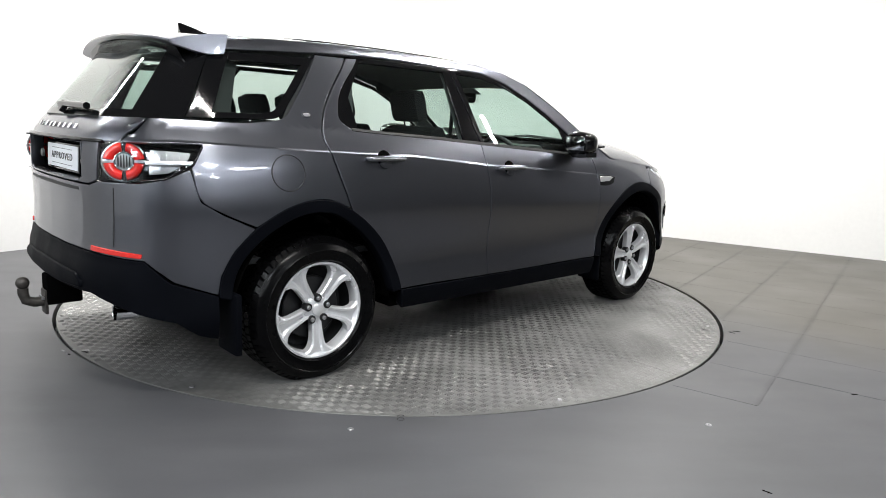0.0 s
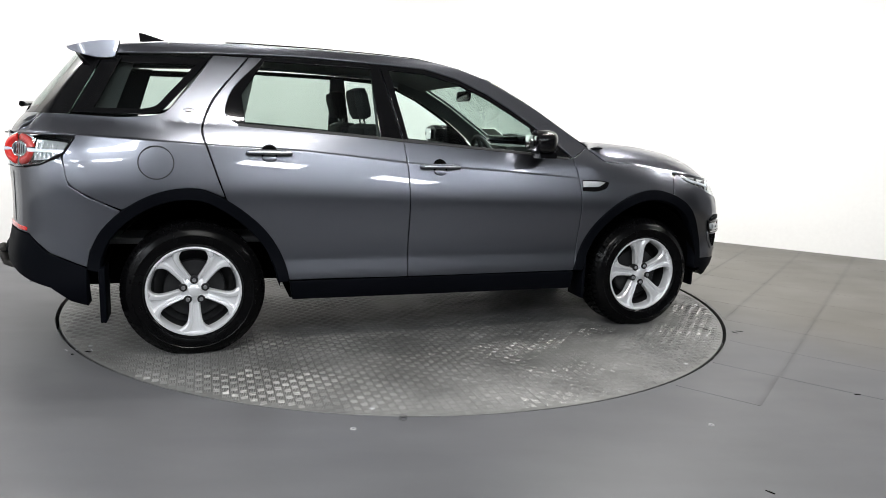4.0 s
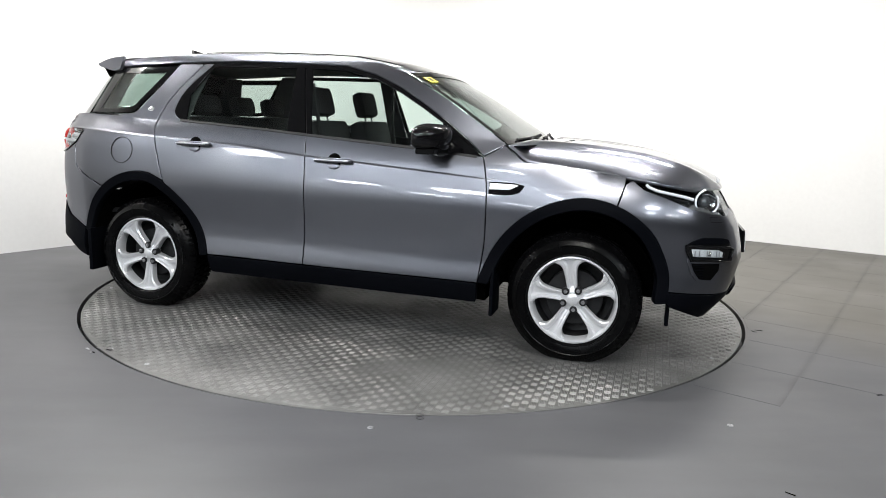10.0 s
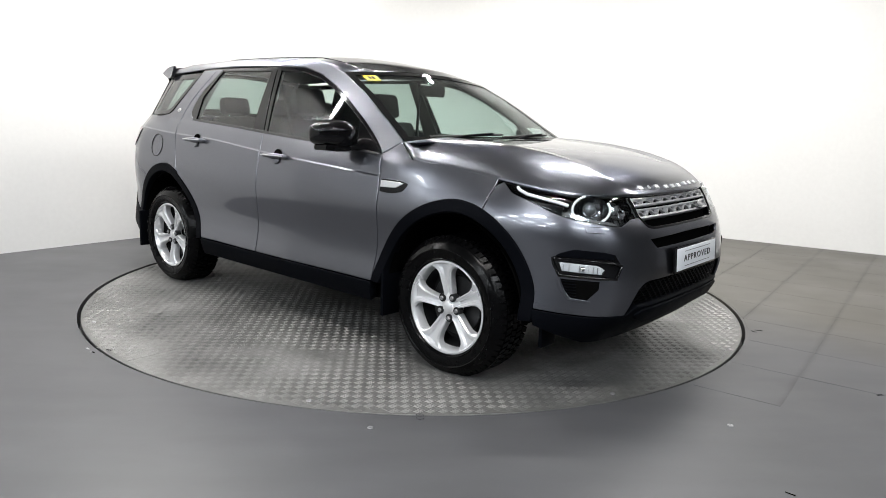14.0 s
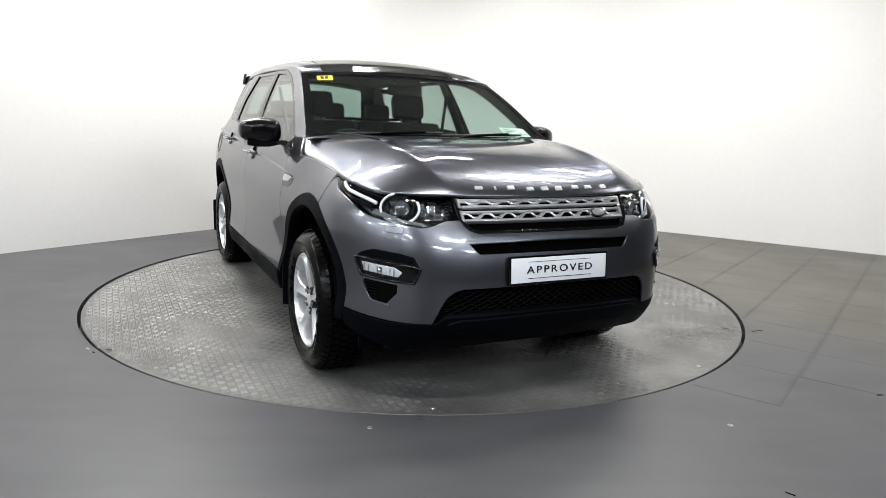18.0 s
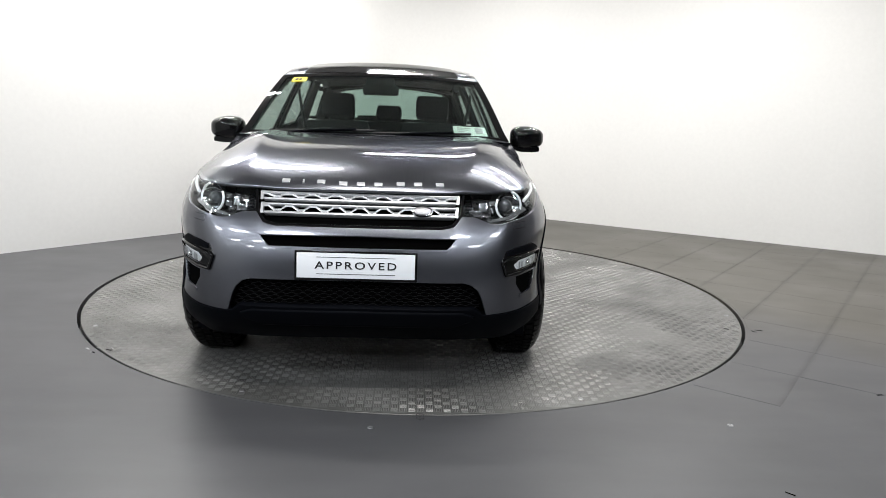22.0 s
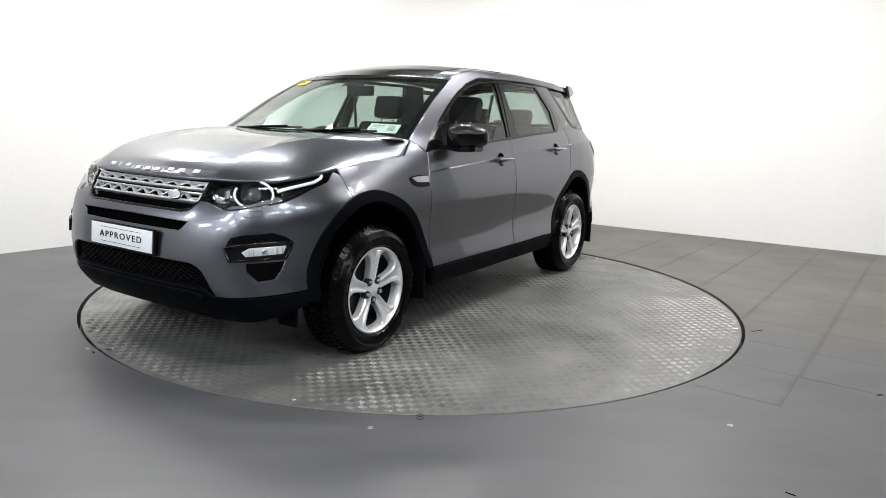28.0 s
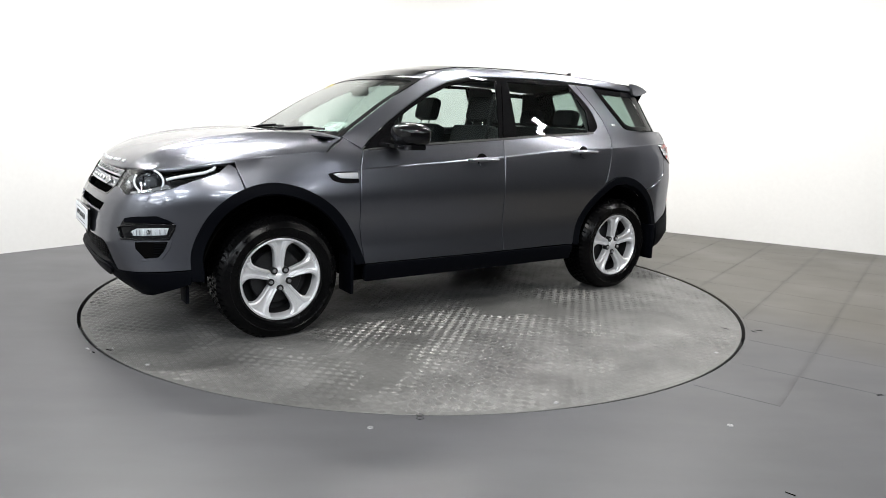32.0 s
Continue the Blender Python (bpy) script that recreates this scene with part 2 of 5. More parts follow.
def slab(name, corners, height, material, label, kind="structure", z0=0.0):
    bm = bmesh.new()
    lo = [bm.verts.new((c[0], c[1], z0)) for c in corners]
    hi = [bm.verts.new((c[0], c[1], z0 + height)) for c in corners]
    bm.faces.new(lo[::-1])
    bm.faces.new(hi)
    for i in range(len(lo)):
        j = (i + 1) % len(lo)
        bm.faces.new((lo[i], lo[j], hi[j], hi[i]))
    bmesh.ops.recalc_face_normals(bm, faces=bm.faces)
    ob = part(name, bm, material, None, label, smooth=False)
    return tagged(ob, kind=kind)


def wall(name, a, b, label, material=WALLPAINT):
    """A wall 0.2 m thick whose inner face runs from a to b, the room on its right-hand side."""
    d = (b - a).normalized()
    n = Vector((-d.y, d.x, 0)) * 0.2
    return slab(name, [a, b, b + n, a + n], CEIL, material, label)


PW, PE = CORNER + WEST * 11.5, CORNER + EAST * 11.0
W_END, E_END = CORNER + WEST * 7.4, CORNER + EAST * 6.7
BACK_W, BACK_E = Vector((-9.6, -14.8, 0)), Vector((10.6, -14.8, 0))
CUT = 1.05
wall("wall_west", W_END, CORNER + WEST * CUT, "bright white painted showroom wall")
wall("wall_east", CORNER + EAST * CUT, E_END, "bright white painted showroom wall")
# added wall ends out of view that steer the brightness of door reflections
wall("wall_west_end", PW, W_END, "unseen pale warm grey wall end, toned for reflections in the car", PALE_WALL)
wall("wall_east_end", E_END, PE, "unseen grey wall end, toned for reflections in the car", GREY_WALL)
# the two walls meet in a smooth cove
A0, A1 = CORNER + WEST * CUT, CORNER + EAST * CUT
arc = []
for k in range(25):
    t = k / 24
    arc.append(A0 * (1 - t) ** 2 + CORNER * (2 * t * (1 - t)) + A1 * t ** 2)
cove = slab("wall_cove", arc + [A1 + Vector((0, 0.6, 0)), CORNER + Vector((0, 0.5, 0)), A0 + Vector((0, 0.6, 0))], CEIL, WALLPAINT, "smooth white painted cove between the walls")
cove.data.shade_smooth()
cove.data.set_sharp_from_angle(angle=radians(30))
# unseen walls added to close the hall, dark so the doors reflect little
wall("wall_side", PE, BACK_E, "unseen dark wall behind the tripod, standing for a dim hall", DIM_WALL)
wall("wall_south", BACK_E, BACK_W, "unseen dark wall behind the tripod, standing for a dim hall", DIM_WALL)
wall("wall_back", BACK_W, PW, "unseen pale warm grey wall beside the tripod, toned for reflections", PALE_WALL)
slab("ceiling", [(-11, -16, 0), (12, -16, 0), (12, 6.5, 0), (-11, 6.5, 0)], 0.2, CEILING, "dark grey ceiling above strip lights", z0=CEIL)

RT = 2.277
DISC = (0.02, 0.0)
bm = bmesh.new()
N = 192
ring = [bm.verts.new((DISC[0] + (RT + 0.013) * math.cos(2 * math.pi * i / N), DISC[1] + (RT + 0.013) * math.sin(2 * math.pi * i / N), 0)) for i in range(N)]
outer = []
for i in range(N):
    a = 2 * math.pi * i / N
    c, s = math.cos(a), math.sin(a)
    k = min(17 / max(abs(c), 1e-6), 17 / max(abs(s), 1e-6))
    outer.append(bm.verts.new((k * c, k * s, 0)))
pit = [bm.verts.new((v.co.x, v.co.y, -0.12)) for v in ring]
for i in range(N):
    j = (i + 1) % N
    bm.faces.new((ring[i], outer[i], outer[j], ring[j]))
    bm.faces.new((pit[i], ring[i], ring[j], pit[j]))
bm.faces.new(pit)
bmesh.ops.recalc_face_normals(bm, faces=bm.faces)
tagged(part("floor", bm, FLOORPAINT, None, "grey painted showroom floor, slightly glossy and worn", smooth=False), kind="structure")

# large worn tiles beside the turntable, with narrow joints
TN, TT = Vector((0.788, -0.616, 0)), Vector((0.616, 0.788, 0))
floor_ob = bpy.data.objects["floor"]


def tile_outline(c0, c1):
    """A tile's outline, cut away round the turntable."""
    g = 0.0009
    q = [(c0 + g, c1 + g), (c0 + 0.507 - g, c1 + g), (c0 + 0.507 - g, c1 + 0.497 - g), (c0 + g, c1 + 0.497 - g)]
    pts = []
    for i in range(4):
        a, b = q[i], q[(i + 1) % 4]
        for k in range(24):
            t = k / 24
            pts.append(TN * (a[0] + (b[0] - a[0]) * t) + TT * (a[1] + (b[1] - a[1]) * t))
    mid = Vector((*DISC, 0))
    inside = [(p - mid).length < RT + 0.03 for p in pts]
    if all(inside):
        return None
    if not any(inside):
        return [pts[i] for i in (0, 24, 48, 72)]
    n = len(pts)
    st = next(i for i in range(n) if inside[i - 1] and not inside[i])
    out = []
    for k in range(n):
        i = (st + k) % n
        if inside[i]:
            break
        out.append(pts[i])
    a0, a1 = (math.atan2(p.y - mid.y, p.x - mid.x) for p in (out[-1], out[0]))
    d = (a1 - a0 + math.pi) % (2 * math.pi) - math.pi
    for k in range(1, 12):
        a = a0 + d * k / 12
        out.append(mid + Vector((math.cos(a), math.sin(a), 0)) * (RT + 0.03))
    return out


def lay_tiles():
    """Tiles from the turntable to the walls, east of it."""
    for i in range(-1, 9):
        for j in range(-12, 8):
            c0, c1 = 0.63 + 0.507 * i, 1.38 + 0.497 * j
            o = tile_outline(c0, c1)
            if not o:
                continue
            m = sum(o, Vector()) / len(o)
            # inside the walls
            if min((p - CORNER).cross(EAST).z for p in o) < 0.004:
                rel = [-((p - CORNER).cross(EAST).z) for p in o]
                o2 = []
                for p, q, a, b in zip(o, o[1:] + o[:1], rel, rel[1:] + rel[:1]):
                    a, b = a + 0.004, b + 0.004
                    if a <= 0:
                        o2.append(p)
                    if a * b < 0:
                        o2.append(p + (q - p) * (a / (a - b)))
                o = o2
            if len(o) < 3 or m.y < -2.0 or m.x < 1.0 or max((p - CORNER).cross(WEST).z for p in o) > -0.004:
                continue
            bm = bmesh.new()
            f = bm.faces.new([bm.verts.new((p.x, p.y, 0.0)) for p in o])
            if f.normal.z < 0:
                f.normal_flip()
            r = bmesh.ops.extrude_face_region(bm, geom=[f])
            for v in r["geom"]:
                if isinstance(v, bmesh.types.BMVert):
                    v.co.z = 0.0009
            bmesh.ops.recalc_face_normals(bm, faces=bm.faces)
            part("tile", bm, TILE, floor_ob, smooth=False)


# ---------------------------------------------------------------- the turntable
def build_turntable():
    t = tagged(new("turntable"), "round steel tread-plate turntable set flush in the grey floor", "turntable")
    t.location = (*DISC, 0)
    bm = bmesh.new()
    lathe(bm, [(0.0001, -0.005), (RT * 0.5, -0.005), (RT - 0.03, -0.005), (RT - 0.009, -0.005), (RT - 0.007, -0.007), (RT - 0.007, -0.02), (RT - 0.04, -0.10)], 192, "z")
    part("deck", bm, DECK, t, "worn grey steel deck")
    # raised bars in a basket weave, five to a square
    rnd = random.Random(3)
    verts, faces = [], []
    P = 0.039
    K = int(RT / P) + 2
    for i in range(-K, K + 1):
        for j in range(-K, K + 1):
            cx, cy = i * P, j * P
            if cx * cx + cy * cy > (RT - 0.03) ** 2:
                continue
            along = (i + j) % 2
            # bars are worn away in patches
            wear = noise.noise(Vector((cx * 1.5, cy * 1.5, 3.1))) + 0.4 * noise.noise(Vector((cx * 5, cy * 5, 7.7)))
            wear = min(1.0, max(0.0, 0.55 + 1.1 * wear))
            for b in range(5):
                off = (b - 2) * P * 0.185
                hl, hw, h = P * 0.43, P * 0.062, (0.0003 + 0.0013 * wear) * (0.8 + 0.4 * rnd.random())
                q = len(verts)
                for (lx, ly, z) in ((-hl, -hw, 0), (hl, -hw, 0), (hl, hw, 0), (-hl, hw, 0), (-hl * .8, -hw * .4, h), (hl * .8, -hw * .4, h), (hl * .8, hw * .4, h), (-hl * .8, hw * .4, h)):
                    x, y = (lx, ly + off) if along else (ly + off, lx)
                    verts.append((cx + x, cy + y, z - 0.005))
                faces += [(q + 4, q + 5, q + 6, q + 7), (q, q + 1, q + 5, q + 4), (q + 1, q + 2, q + 6, q + 5), (q + 2, q + 3, q + 7, q + 6), (q + 3, q, q + 4, q + 7)]
    me = bpy.data.meshes.new("tread_relief")
    me.from_pydata(verts, [], faces)
    tagged(part_mesh("tread_relief", me, BAR, t, "small raised tread bars in a basket weave", smooth=False), kind="stuff")
    # joints between the deck's plates
    for x0, y0, ang, L in ((0.06, -1.42, 90, 1.66), (1.05, 0.86, 45, 2.6)):
        bm = bmesh.new()
        box(bm, (0, 0, 0), (L, 0.003, 0.003), pose(x0, y0, -0.0056, 0, 0, ang))
        part("plate_joint", bm, JOINT, t, smooth=False)
    for a, r in ((20, 2.2), (75, 2.21), (110, 2.19), (163, 2.2), (205, 2.2), (251, 2.2), (300, 2.2), (338, 2.2)):
        bm = bmesh.new()
        lathe(bm, [(0.0004, -0.001), (0.010, -0.001), (0.014, -0.005)], 12, "z", m=Matrix.Translation((r * math.cos(radians(a)), r * math.sin(radians(a)), 0)))
        part("bolt", bm, STEEL, t)
    return t


TABLE = build_turntable()


# ---------------------------------------------------------------- the car's surface
def spline(pts, n):
    """Catmull-Rom through pts by chord length, n points."""
    P = np.array(pts, float)
    d = np.r_[0, np.cumsum(np.hypot(*np.diff(P, axis=0).T))]
    m = np.gradient(P, d, axis=0)
    u = np.linspace(0, d[-1], n)
    k = np.clip(np.searchsorted(d, u) - 1, 0, len(d) - 2)
    h = (d[k + 1] - d[k])[:, None]
    t = ((u - d[k])[:, None]) / h
    return (2 * t**3 - 3 * t**2 + 1) * P[k] + (t**3 - 2 * t**2 + t) * h * m[k] + (-2 * t**3 + 3 * t**2) * P[k + 1] + (t**3 - t**2) * h * m[k + 1]


def curve1(pts):
    """A smooth function of one value through (u, v) points (monotone cubic)."""
    X, Y = (np.array(c, float) for c in zip(*pts))
    h, s = np.diff(X), np.diff(Y) / np.diff(X)
    m = np.zeros(len(X))
    m[0], m[-1] = s[0], s[-1]
    for i in range(1, len(X) - 1):
        m[i] = 0 if s[i - 1] * s[i] <= 0 else 2 * s[i - 1] * s[i] / (s[i - 1] + s[i])

    def f(u):
        u = np.clip(u, X[0], X[-1])
        k = np.clip(np.searchsorted(X, u) - 1, 0, len(X) - 2)
        t = (u - X[k]) / h[k]
        return (2 * t**3 - 3 * t**2 + 1) * Y[k] + (t**3 - 2 * t**2 + t) * h[k] * m[k] + (-2 * t**3 + 3 * t**2) * Y[k + 1] + (t**3 - t**2) * h[k] * m[k + 1]
    return f


PLAN = spline([(2.252, 0), (2.246, 0.25), (2.224, 0.47), (2.155, 0.66), (2.01, 0.80), (1.81, 0.89), (1.5, 0.932), (1.2, 0.936), (0.6, 0.938), (0, 0.94), (-0.7, 0.94), (-1.3, 0.936),
               (-1.65, 0.926), (-1.94, 0.885), (-2.155, 0.785), (-2.27, 0.58), (-2.315, 0.3), (-2.325, 0)], 700)
_s = np.r_[0, np.cumsum(np.hypot(*np.diff(PLAN, axis=0).T))]
S_END = _s[-1]
_t = np.gradient(PLAN, _s, axis=0)
_n = np.c_[-_t[:, 1], _t[:, 0]]
_n = -_n / np.hypot(*_n.T)[:, None] if _n[350, 1] < 0 else _n / np.hypot(*_n.T)[:, None]
# how far each height of the side leans upwards, in degrees; the offset follows by adding it up
_lean = [(0.10, -40), (0.20, -32), (0.28, -20), (0.35, -8), (0.385, 5), (0.41, 9), (0.445, 11), (0.475, 11), (0.495, 8), (0.525, 3), (0.56, 1.5), (0.60, -3.0), (0.65, -6.5), (0.70, -7.0), (0.75, -4.0), (0.79, 1.5), (0.83, 8.0), (0.87, 11.6), (0.91, 12.6), (0.955, 13.4),
         (0.985, 14.4), (1.03, 15.0), (1.08, 15.6), (1.13, 17.2), (1.18, 20.0), (1.23, 22.8), (1.30, 23.8), (1.40, 25.2), (1.50, 26.8), (1.56, 32), (1.60, 45), (1.64, 60)]
_zz = np.linspace(0.1, 1.66, 625)
_tan = np.tan(np.radians(curve1(_lean)(_zz)))
_off = np.r_[0, np.cumsum((_tan[1:] + _tan[:-1]) / 2 * np.diff(_zz))]
_off += 0.0065 - np.interp(0.78, _zz, _off)


def D_SIDE(z):
    return np.interp(z, _zz, _off)


D_FRONT = curve1([(0.1, 0.42), (0.2, 0.24), (0.28, 0.13), (0.35, 0.06), (0.42, 0.025), (0.5, 0.005), (0.55, 0.0), (0.6, 0.004), (0.66, 0.013), (0.72, 0.028), (0.76, 0.043), (0.80, 0.065), (0.86, 0.10), (0.93, 0.125), (0.96, 0.15), (1.0, 0.20), (1.1, 0.3)])
D_REAR = curve1([(0.1, 0.2), (0.2, 0.12), (0.3, 0.05), (0.4, 0.01), (0.5, 0.0), (0.58, 0.012), (0.62, 0.025), (0.8, 0.035), (0.95, 0.03), (1.1, 0.03), (1.16, 0.05), (1.22, 0.10), (1.5, 0.45), (1.6, 0.6)])


CREASE = curve1([(-2.0, 1.125), (-1.87, 1.12), (-1.29, 1.09), (-0.87, 1.075), (-0.24, 1.022), (0.86, 0.948), (1.2, 0.92)])


def surf(s, z):
    """The body's skin: s runs round the plan from the nose (0) along the left side to the tail, z is the height."""
    s, z = np.asarray(s, float), np.asarray(z, float)
    flip = np.where((s < 0) | (s > S_END), -1.0, 1.0)
    s = np.where(s < 0, -s, np.where(s > S_END, 2 * S_END - s, s))
    x, y = np.interp(s, _s, PLAN[:, 0]), np.interp(s, _s, PLAN[:, 1])
    nx, ny = np.interp(s, _s, _n[:, 0]), np.interp(s, _s, _n[:, 1])
    wf, wr, ws = np.maximum(nx, 0) ** 2, np.maximum(-nx, 0) ** 2, ny ** 2
    tot = wf + wr + ws
    cr = CREASE(x)
    lift = np.clip((z - 0.62) / (cr - 0.62), 0, 1) * np.clip((1.2 - z) / (1.2 - cr), 0, 1)
    zs = z - 0.6 * (cr - 0.97) * lift * np.clip((ny - 0.5) / 0.4, 0, 1)
    d = (wf * D_FRONT(z) + wr * D_REAR(z) + ws * D_SIDE(zs)) / tot
    up = np.clip((z - 1.0) / 0.2, 0, 1)
    up = up * up * (3 - 2 * up)
    fx = np.clip((x + 0.5) / 1.5, 0, 1)
    rx = np.clip((-x - 1.0) / 1.0, 0, 1)
    shoulder = np.clip((z - 0.80) / 0.22, 0, 1)
    nose = np.clip((x - 0.95) / 0.7, 0, 1)
    d = d + 0.06 * shoulder ** 2 * nose * nose * (3 - 2 * nose)
    k = np.clip((z - CREASE(x)) / 0.010, 0, 1)
    d = d + 0.004 * k * k * (3 - 2 * k) * ws * np.clip((1.0 - x) / 0.2, 0, 1)
    d = d + up * (0.055 * fx * fx + 0.035 * rx * rx) * np.where(ny > 0.5, 1, 0.4)
    return np.stack([x - nx * d, (y - ny * d) * flip, z + 0 * x], -1)


_sg = np.linspace(0, S_END, 900)


def s_of(kind, v, z):
    """The place along the plan at which the skin at height z has that x (or y near the nose 'f' or tail 'r')."""
    P = surf(_sg, np.full_like(_sg, z))
    if kind == "x":
        return float(np.interp(-v, np.maximum.accumulate(-P[:, 0]), _sg))
    if v <= 0 and kind == "f":
        return 0.0
    k = 260 if kind == "f" else 640
    if kind == "f":
        return float(np.interp(v, np.maximum.accumulate(P[:k, 1]), _sg[:k]))
    yy = P[k:, 1][::-1]
    if v <= 0:
        return S_END
    return float(np.interp(v, np.maximum.accumulate(yy), _sg[k:][::-1]))


def chart(kind, pts):
    """Points (value, z) of a side ('x'), nose ('f') or tail ('r') outline as (s, z)."""
    return [(s_of(k, a, z), z) for (k, a, z) in [(p if len(p) == 3 else (kind, *p)) for p in pts]]


def smooth_poly(pts, steps=6, sharp=()):
    """A closed outline rounded through its points; those in sharp stay corners."""
    n, out = len(pts), []
    P = [np.array(p, float) for p in pts]
    for i in range(n):
        p0, p1, p2, p3 = P[i - 1], P[i], P[(i + 1) % n], P[(i + 2) % n]
        a, b = i in sharp, (i + 1) % n in sharp
        L = np.hypot(*(p2 - p1))
        def tang(u, v, w):
            d1, d2 = np.hypot(*(v - u)) + 1e-9, np.hypot(*(w - v)) + 1e-9
            return ((v - u) / d1 * d2 + (w - v) / d2 * d1) / (d1 + d2)
        m1 = (p2 - p1) if a else tang(p0, p1, p2) * L
        m2 = (p2 - p1) if b else tang(p1, p2, p3) * L
        k = 1 if a and b else steps
        for j in range(k):
            t = j / k
            out.append((2 * t**3 - 3 * t**2 + 1) * p1 + (t**3 - 2 * t**2 + t) * m1 + (-2 * t**3 + 3 * t**2) * p2 + (t**3 - t**2) * m2)
    return out


def inset_poly(poly, d):
    """Shift every edge of an outline inwards by d."""
    P = np.array(poly)
    area = np.sum(P[:, 0] * np.roll(P[:, 1], -1) - np.roll(P[:, 0], -1) * P[:, 1])
    e1, e2 = P - np.roll(P, 1, 0), np.roll(P, -1, 0) - P
    n1, n2 = np.c_[-e1[:, 1], e1[:, 0]], np.c_[-e2[:, 1], e2[:, 0]]
    n1, n2 = n1 / (np.hypot(*n1.T)[:, None] + 1e-9), n2 / (np.hypot(*n2.T)[:, None] + 1e-9)
    n = n1 + n2
    n = n / np.maximum((n * n).sum(1) / 2, 0.5)[:, None] * np.sign(area)
    return [tuple(p) for p in P + n * d]


def fill(poly, step, cuts=()):
    """Fill a flat outline, cut by a grid, as (2D points, triangles or quads)."""
    bm = bmesh.new()
    vs = [bm.verts.new((p[0], p[1], 0)) for p in poly]
    es = [bm.edges.new((vs[i], vs[(i + 1) % len(vs)])) for i in range(len(vs))]
    bmesh.ops.triangle_fill(bm, use_beauty=True, edges=es, normal=(0, 0, 1))
    for ax in (0, 1):
        lo, hi = min(p[ax] for p in poly), max(p[ax] for p in poly)
        st = step[ax] if isinstance(step, tuple) else step
        c = math.ceil(lo / st) * st
        while c < hi:
            no = (1, 0, 0) if ax == 0 else (0, 1, 0)
            bmesh.ops.bisect_plane(bm, geom=bm.verts[:] + bm.edges[:] + bm.faces[:], dist=1e-6, plane_co=tuple(c * v for v in no), plane_no=no)
            c += st
    for c in cuts:
        bmesh.ops.bisect_plane(bm, geom=bm.verts[:] + bm.edges[:] + bm.faces[:], dist=1e-6, plane_co=(0, c, 0), plane_no=(0, 1, 0))
    bm.verts.ensure_lookup_table()
    bm.verts.index_update()
    pts = np.array([v.co[:2] for v in bm.verts])
    rim = [(e.verts[0].index, e.verts[1].index) for e in bm.edges if e.is_boundary]
    fc = [[v.index for v in f.verts] for f in bm.faces]
    bm.free()
    return pts, fc, rim


def lift(s, z, out=0.0, fn=surf):
    p = fn(s, z)
    e = 2e-3
    du, dv = fn(s + e, z) - fn(s - e, z), fn(s, z + e) - fn(s, z - e)
    n = np.cross(du, dv)
    n /= np.linalg.norm(n, axis=-1, keepdims=True) + 1e-12
    away = p * (1, 1, 0) - np.stack([np.clip(p[:, 0], -1.2, 1.2), 0 * p[:, 0], 0 * p[:, 0]], -1)
    n = np.where((n * away).sum(1, keepdims=True) < 0, -n, n)
    return p + n * out, n


def panel(name, poly, material, parent, side=1, out=0.0, thick=0.012, step=0.05, label="", fn=surf, roll=0.003, cuts=()):
    """A pressed panel: the outline on the skin, its edge rolled back by its thickness, with true skin normals."""
    if roll:
        core = inset_poly(poly, roll)
    else:
        core = poly
    if cuts:
        cr = lambda q: CREASE(np.interp(q, _s, PLAN[:, 0]))
        pts, fc, rim = fill([(u, v - float(cr(u))) for u, v in core], step, cuts)
        pts = np.c_[pts[:, 0], pts[:, 1] + cr(pts[:, 0])]
    else:
        pts, fc, rim = fill(core, step)
    P, Nn = lift(pts[:, 0], pts[:, 1], out, fn)
    if side < 0:
        P, Nn = P * (1, -1, 1), Nn * (1, -1, 1)
    n = len(P)
    # rolled edge
    idx = sorted({i for e in rim for i in e})
    pos = {v: i for i, v in enumerate(idx)}
    outw = np.zeros((len(idx), 2))
    # orient boundary edges by their face
    owner = {}
    for f in fc:
        for i in range(len(f)):
            owner[(f[i], f[(i + 1) % len(f)])] = 1
    for a, b in rim:
        if (a, b) not in owner:
            a, b = b, a
        d = pts[b] - pts[a]
        o = np.array([d[1], -d[0]])
        o = o / (np.hypot(*o) + 1e-9)
        outw[pos[a]] += o
        outw[pos[b]] += o
    # faces wind either way after the fill: test with the area of the first face
    f0 = fc[0]
    q = pts[f0]
    wind = np.sum(q[:, 0] * np.roll(q[:, 1], -1) - np.roll(q[:, 0], -1) * q[:, 1])
    outw *= np.sign(wind)
    outw /= np.linalg.norm(outw, axis=1, keepdims=True) + 1e-9
    r2 = pts[idx] + outw * roll
    P2, _ = lift(r2[:, 0], r2[:, 1], out - max(roll, 0.002) * 0.8, fn)
    P3, _ = lift(r2[:, 0], r2[:, 1], out - thick, fn)
    if side < 0:
        P2, P3 = P2 * (1, -1, 1), P3 * (1, -1, 1)
    V = np.concatenate([P, P2, P3])
    F = []
    mid = fc[0]
    a3 = P[mid[1]] - P[mid[0]]
    b3 = P[mid[2]] - P[mid[0]]
    flip = np.dot(np.cross(a3, b3), Nn[mid[0]]) < 0
    k = len(idx)
    for f in fc:
        F.append(f[::-1] if flip else f)
    for a, b in rim:
        if (a, b) not in owner:
            a, b = b, a
        ia, ib = pos[a], pos[b]
        for q in ((b, a, n + ia, n + ib), (n + ib, n + ia, n + k + ia, n + k + ib)):
            F.append(list(q[::-1] if flip else q))
    me = bpy.data.meshes.new(name)
    me.from_pydata([tuple(v) for v in V], [], F)
    me.validate()
    ob = part_mesh(name, me, material, parent, label, angle=180)
    me.update()
    cn = [tuple(v.normal) for v in me.vertices]
    cn[:n] = [tuple(v) for v in Nn]
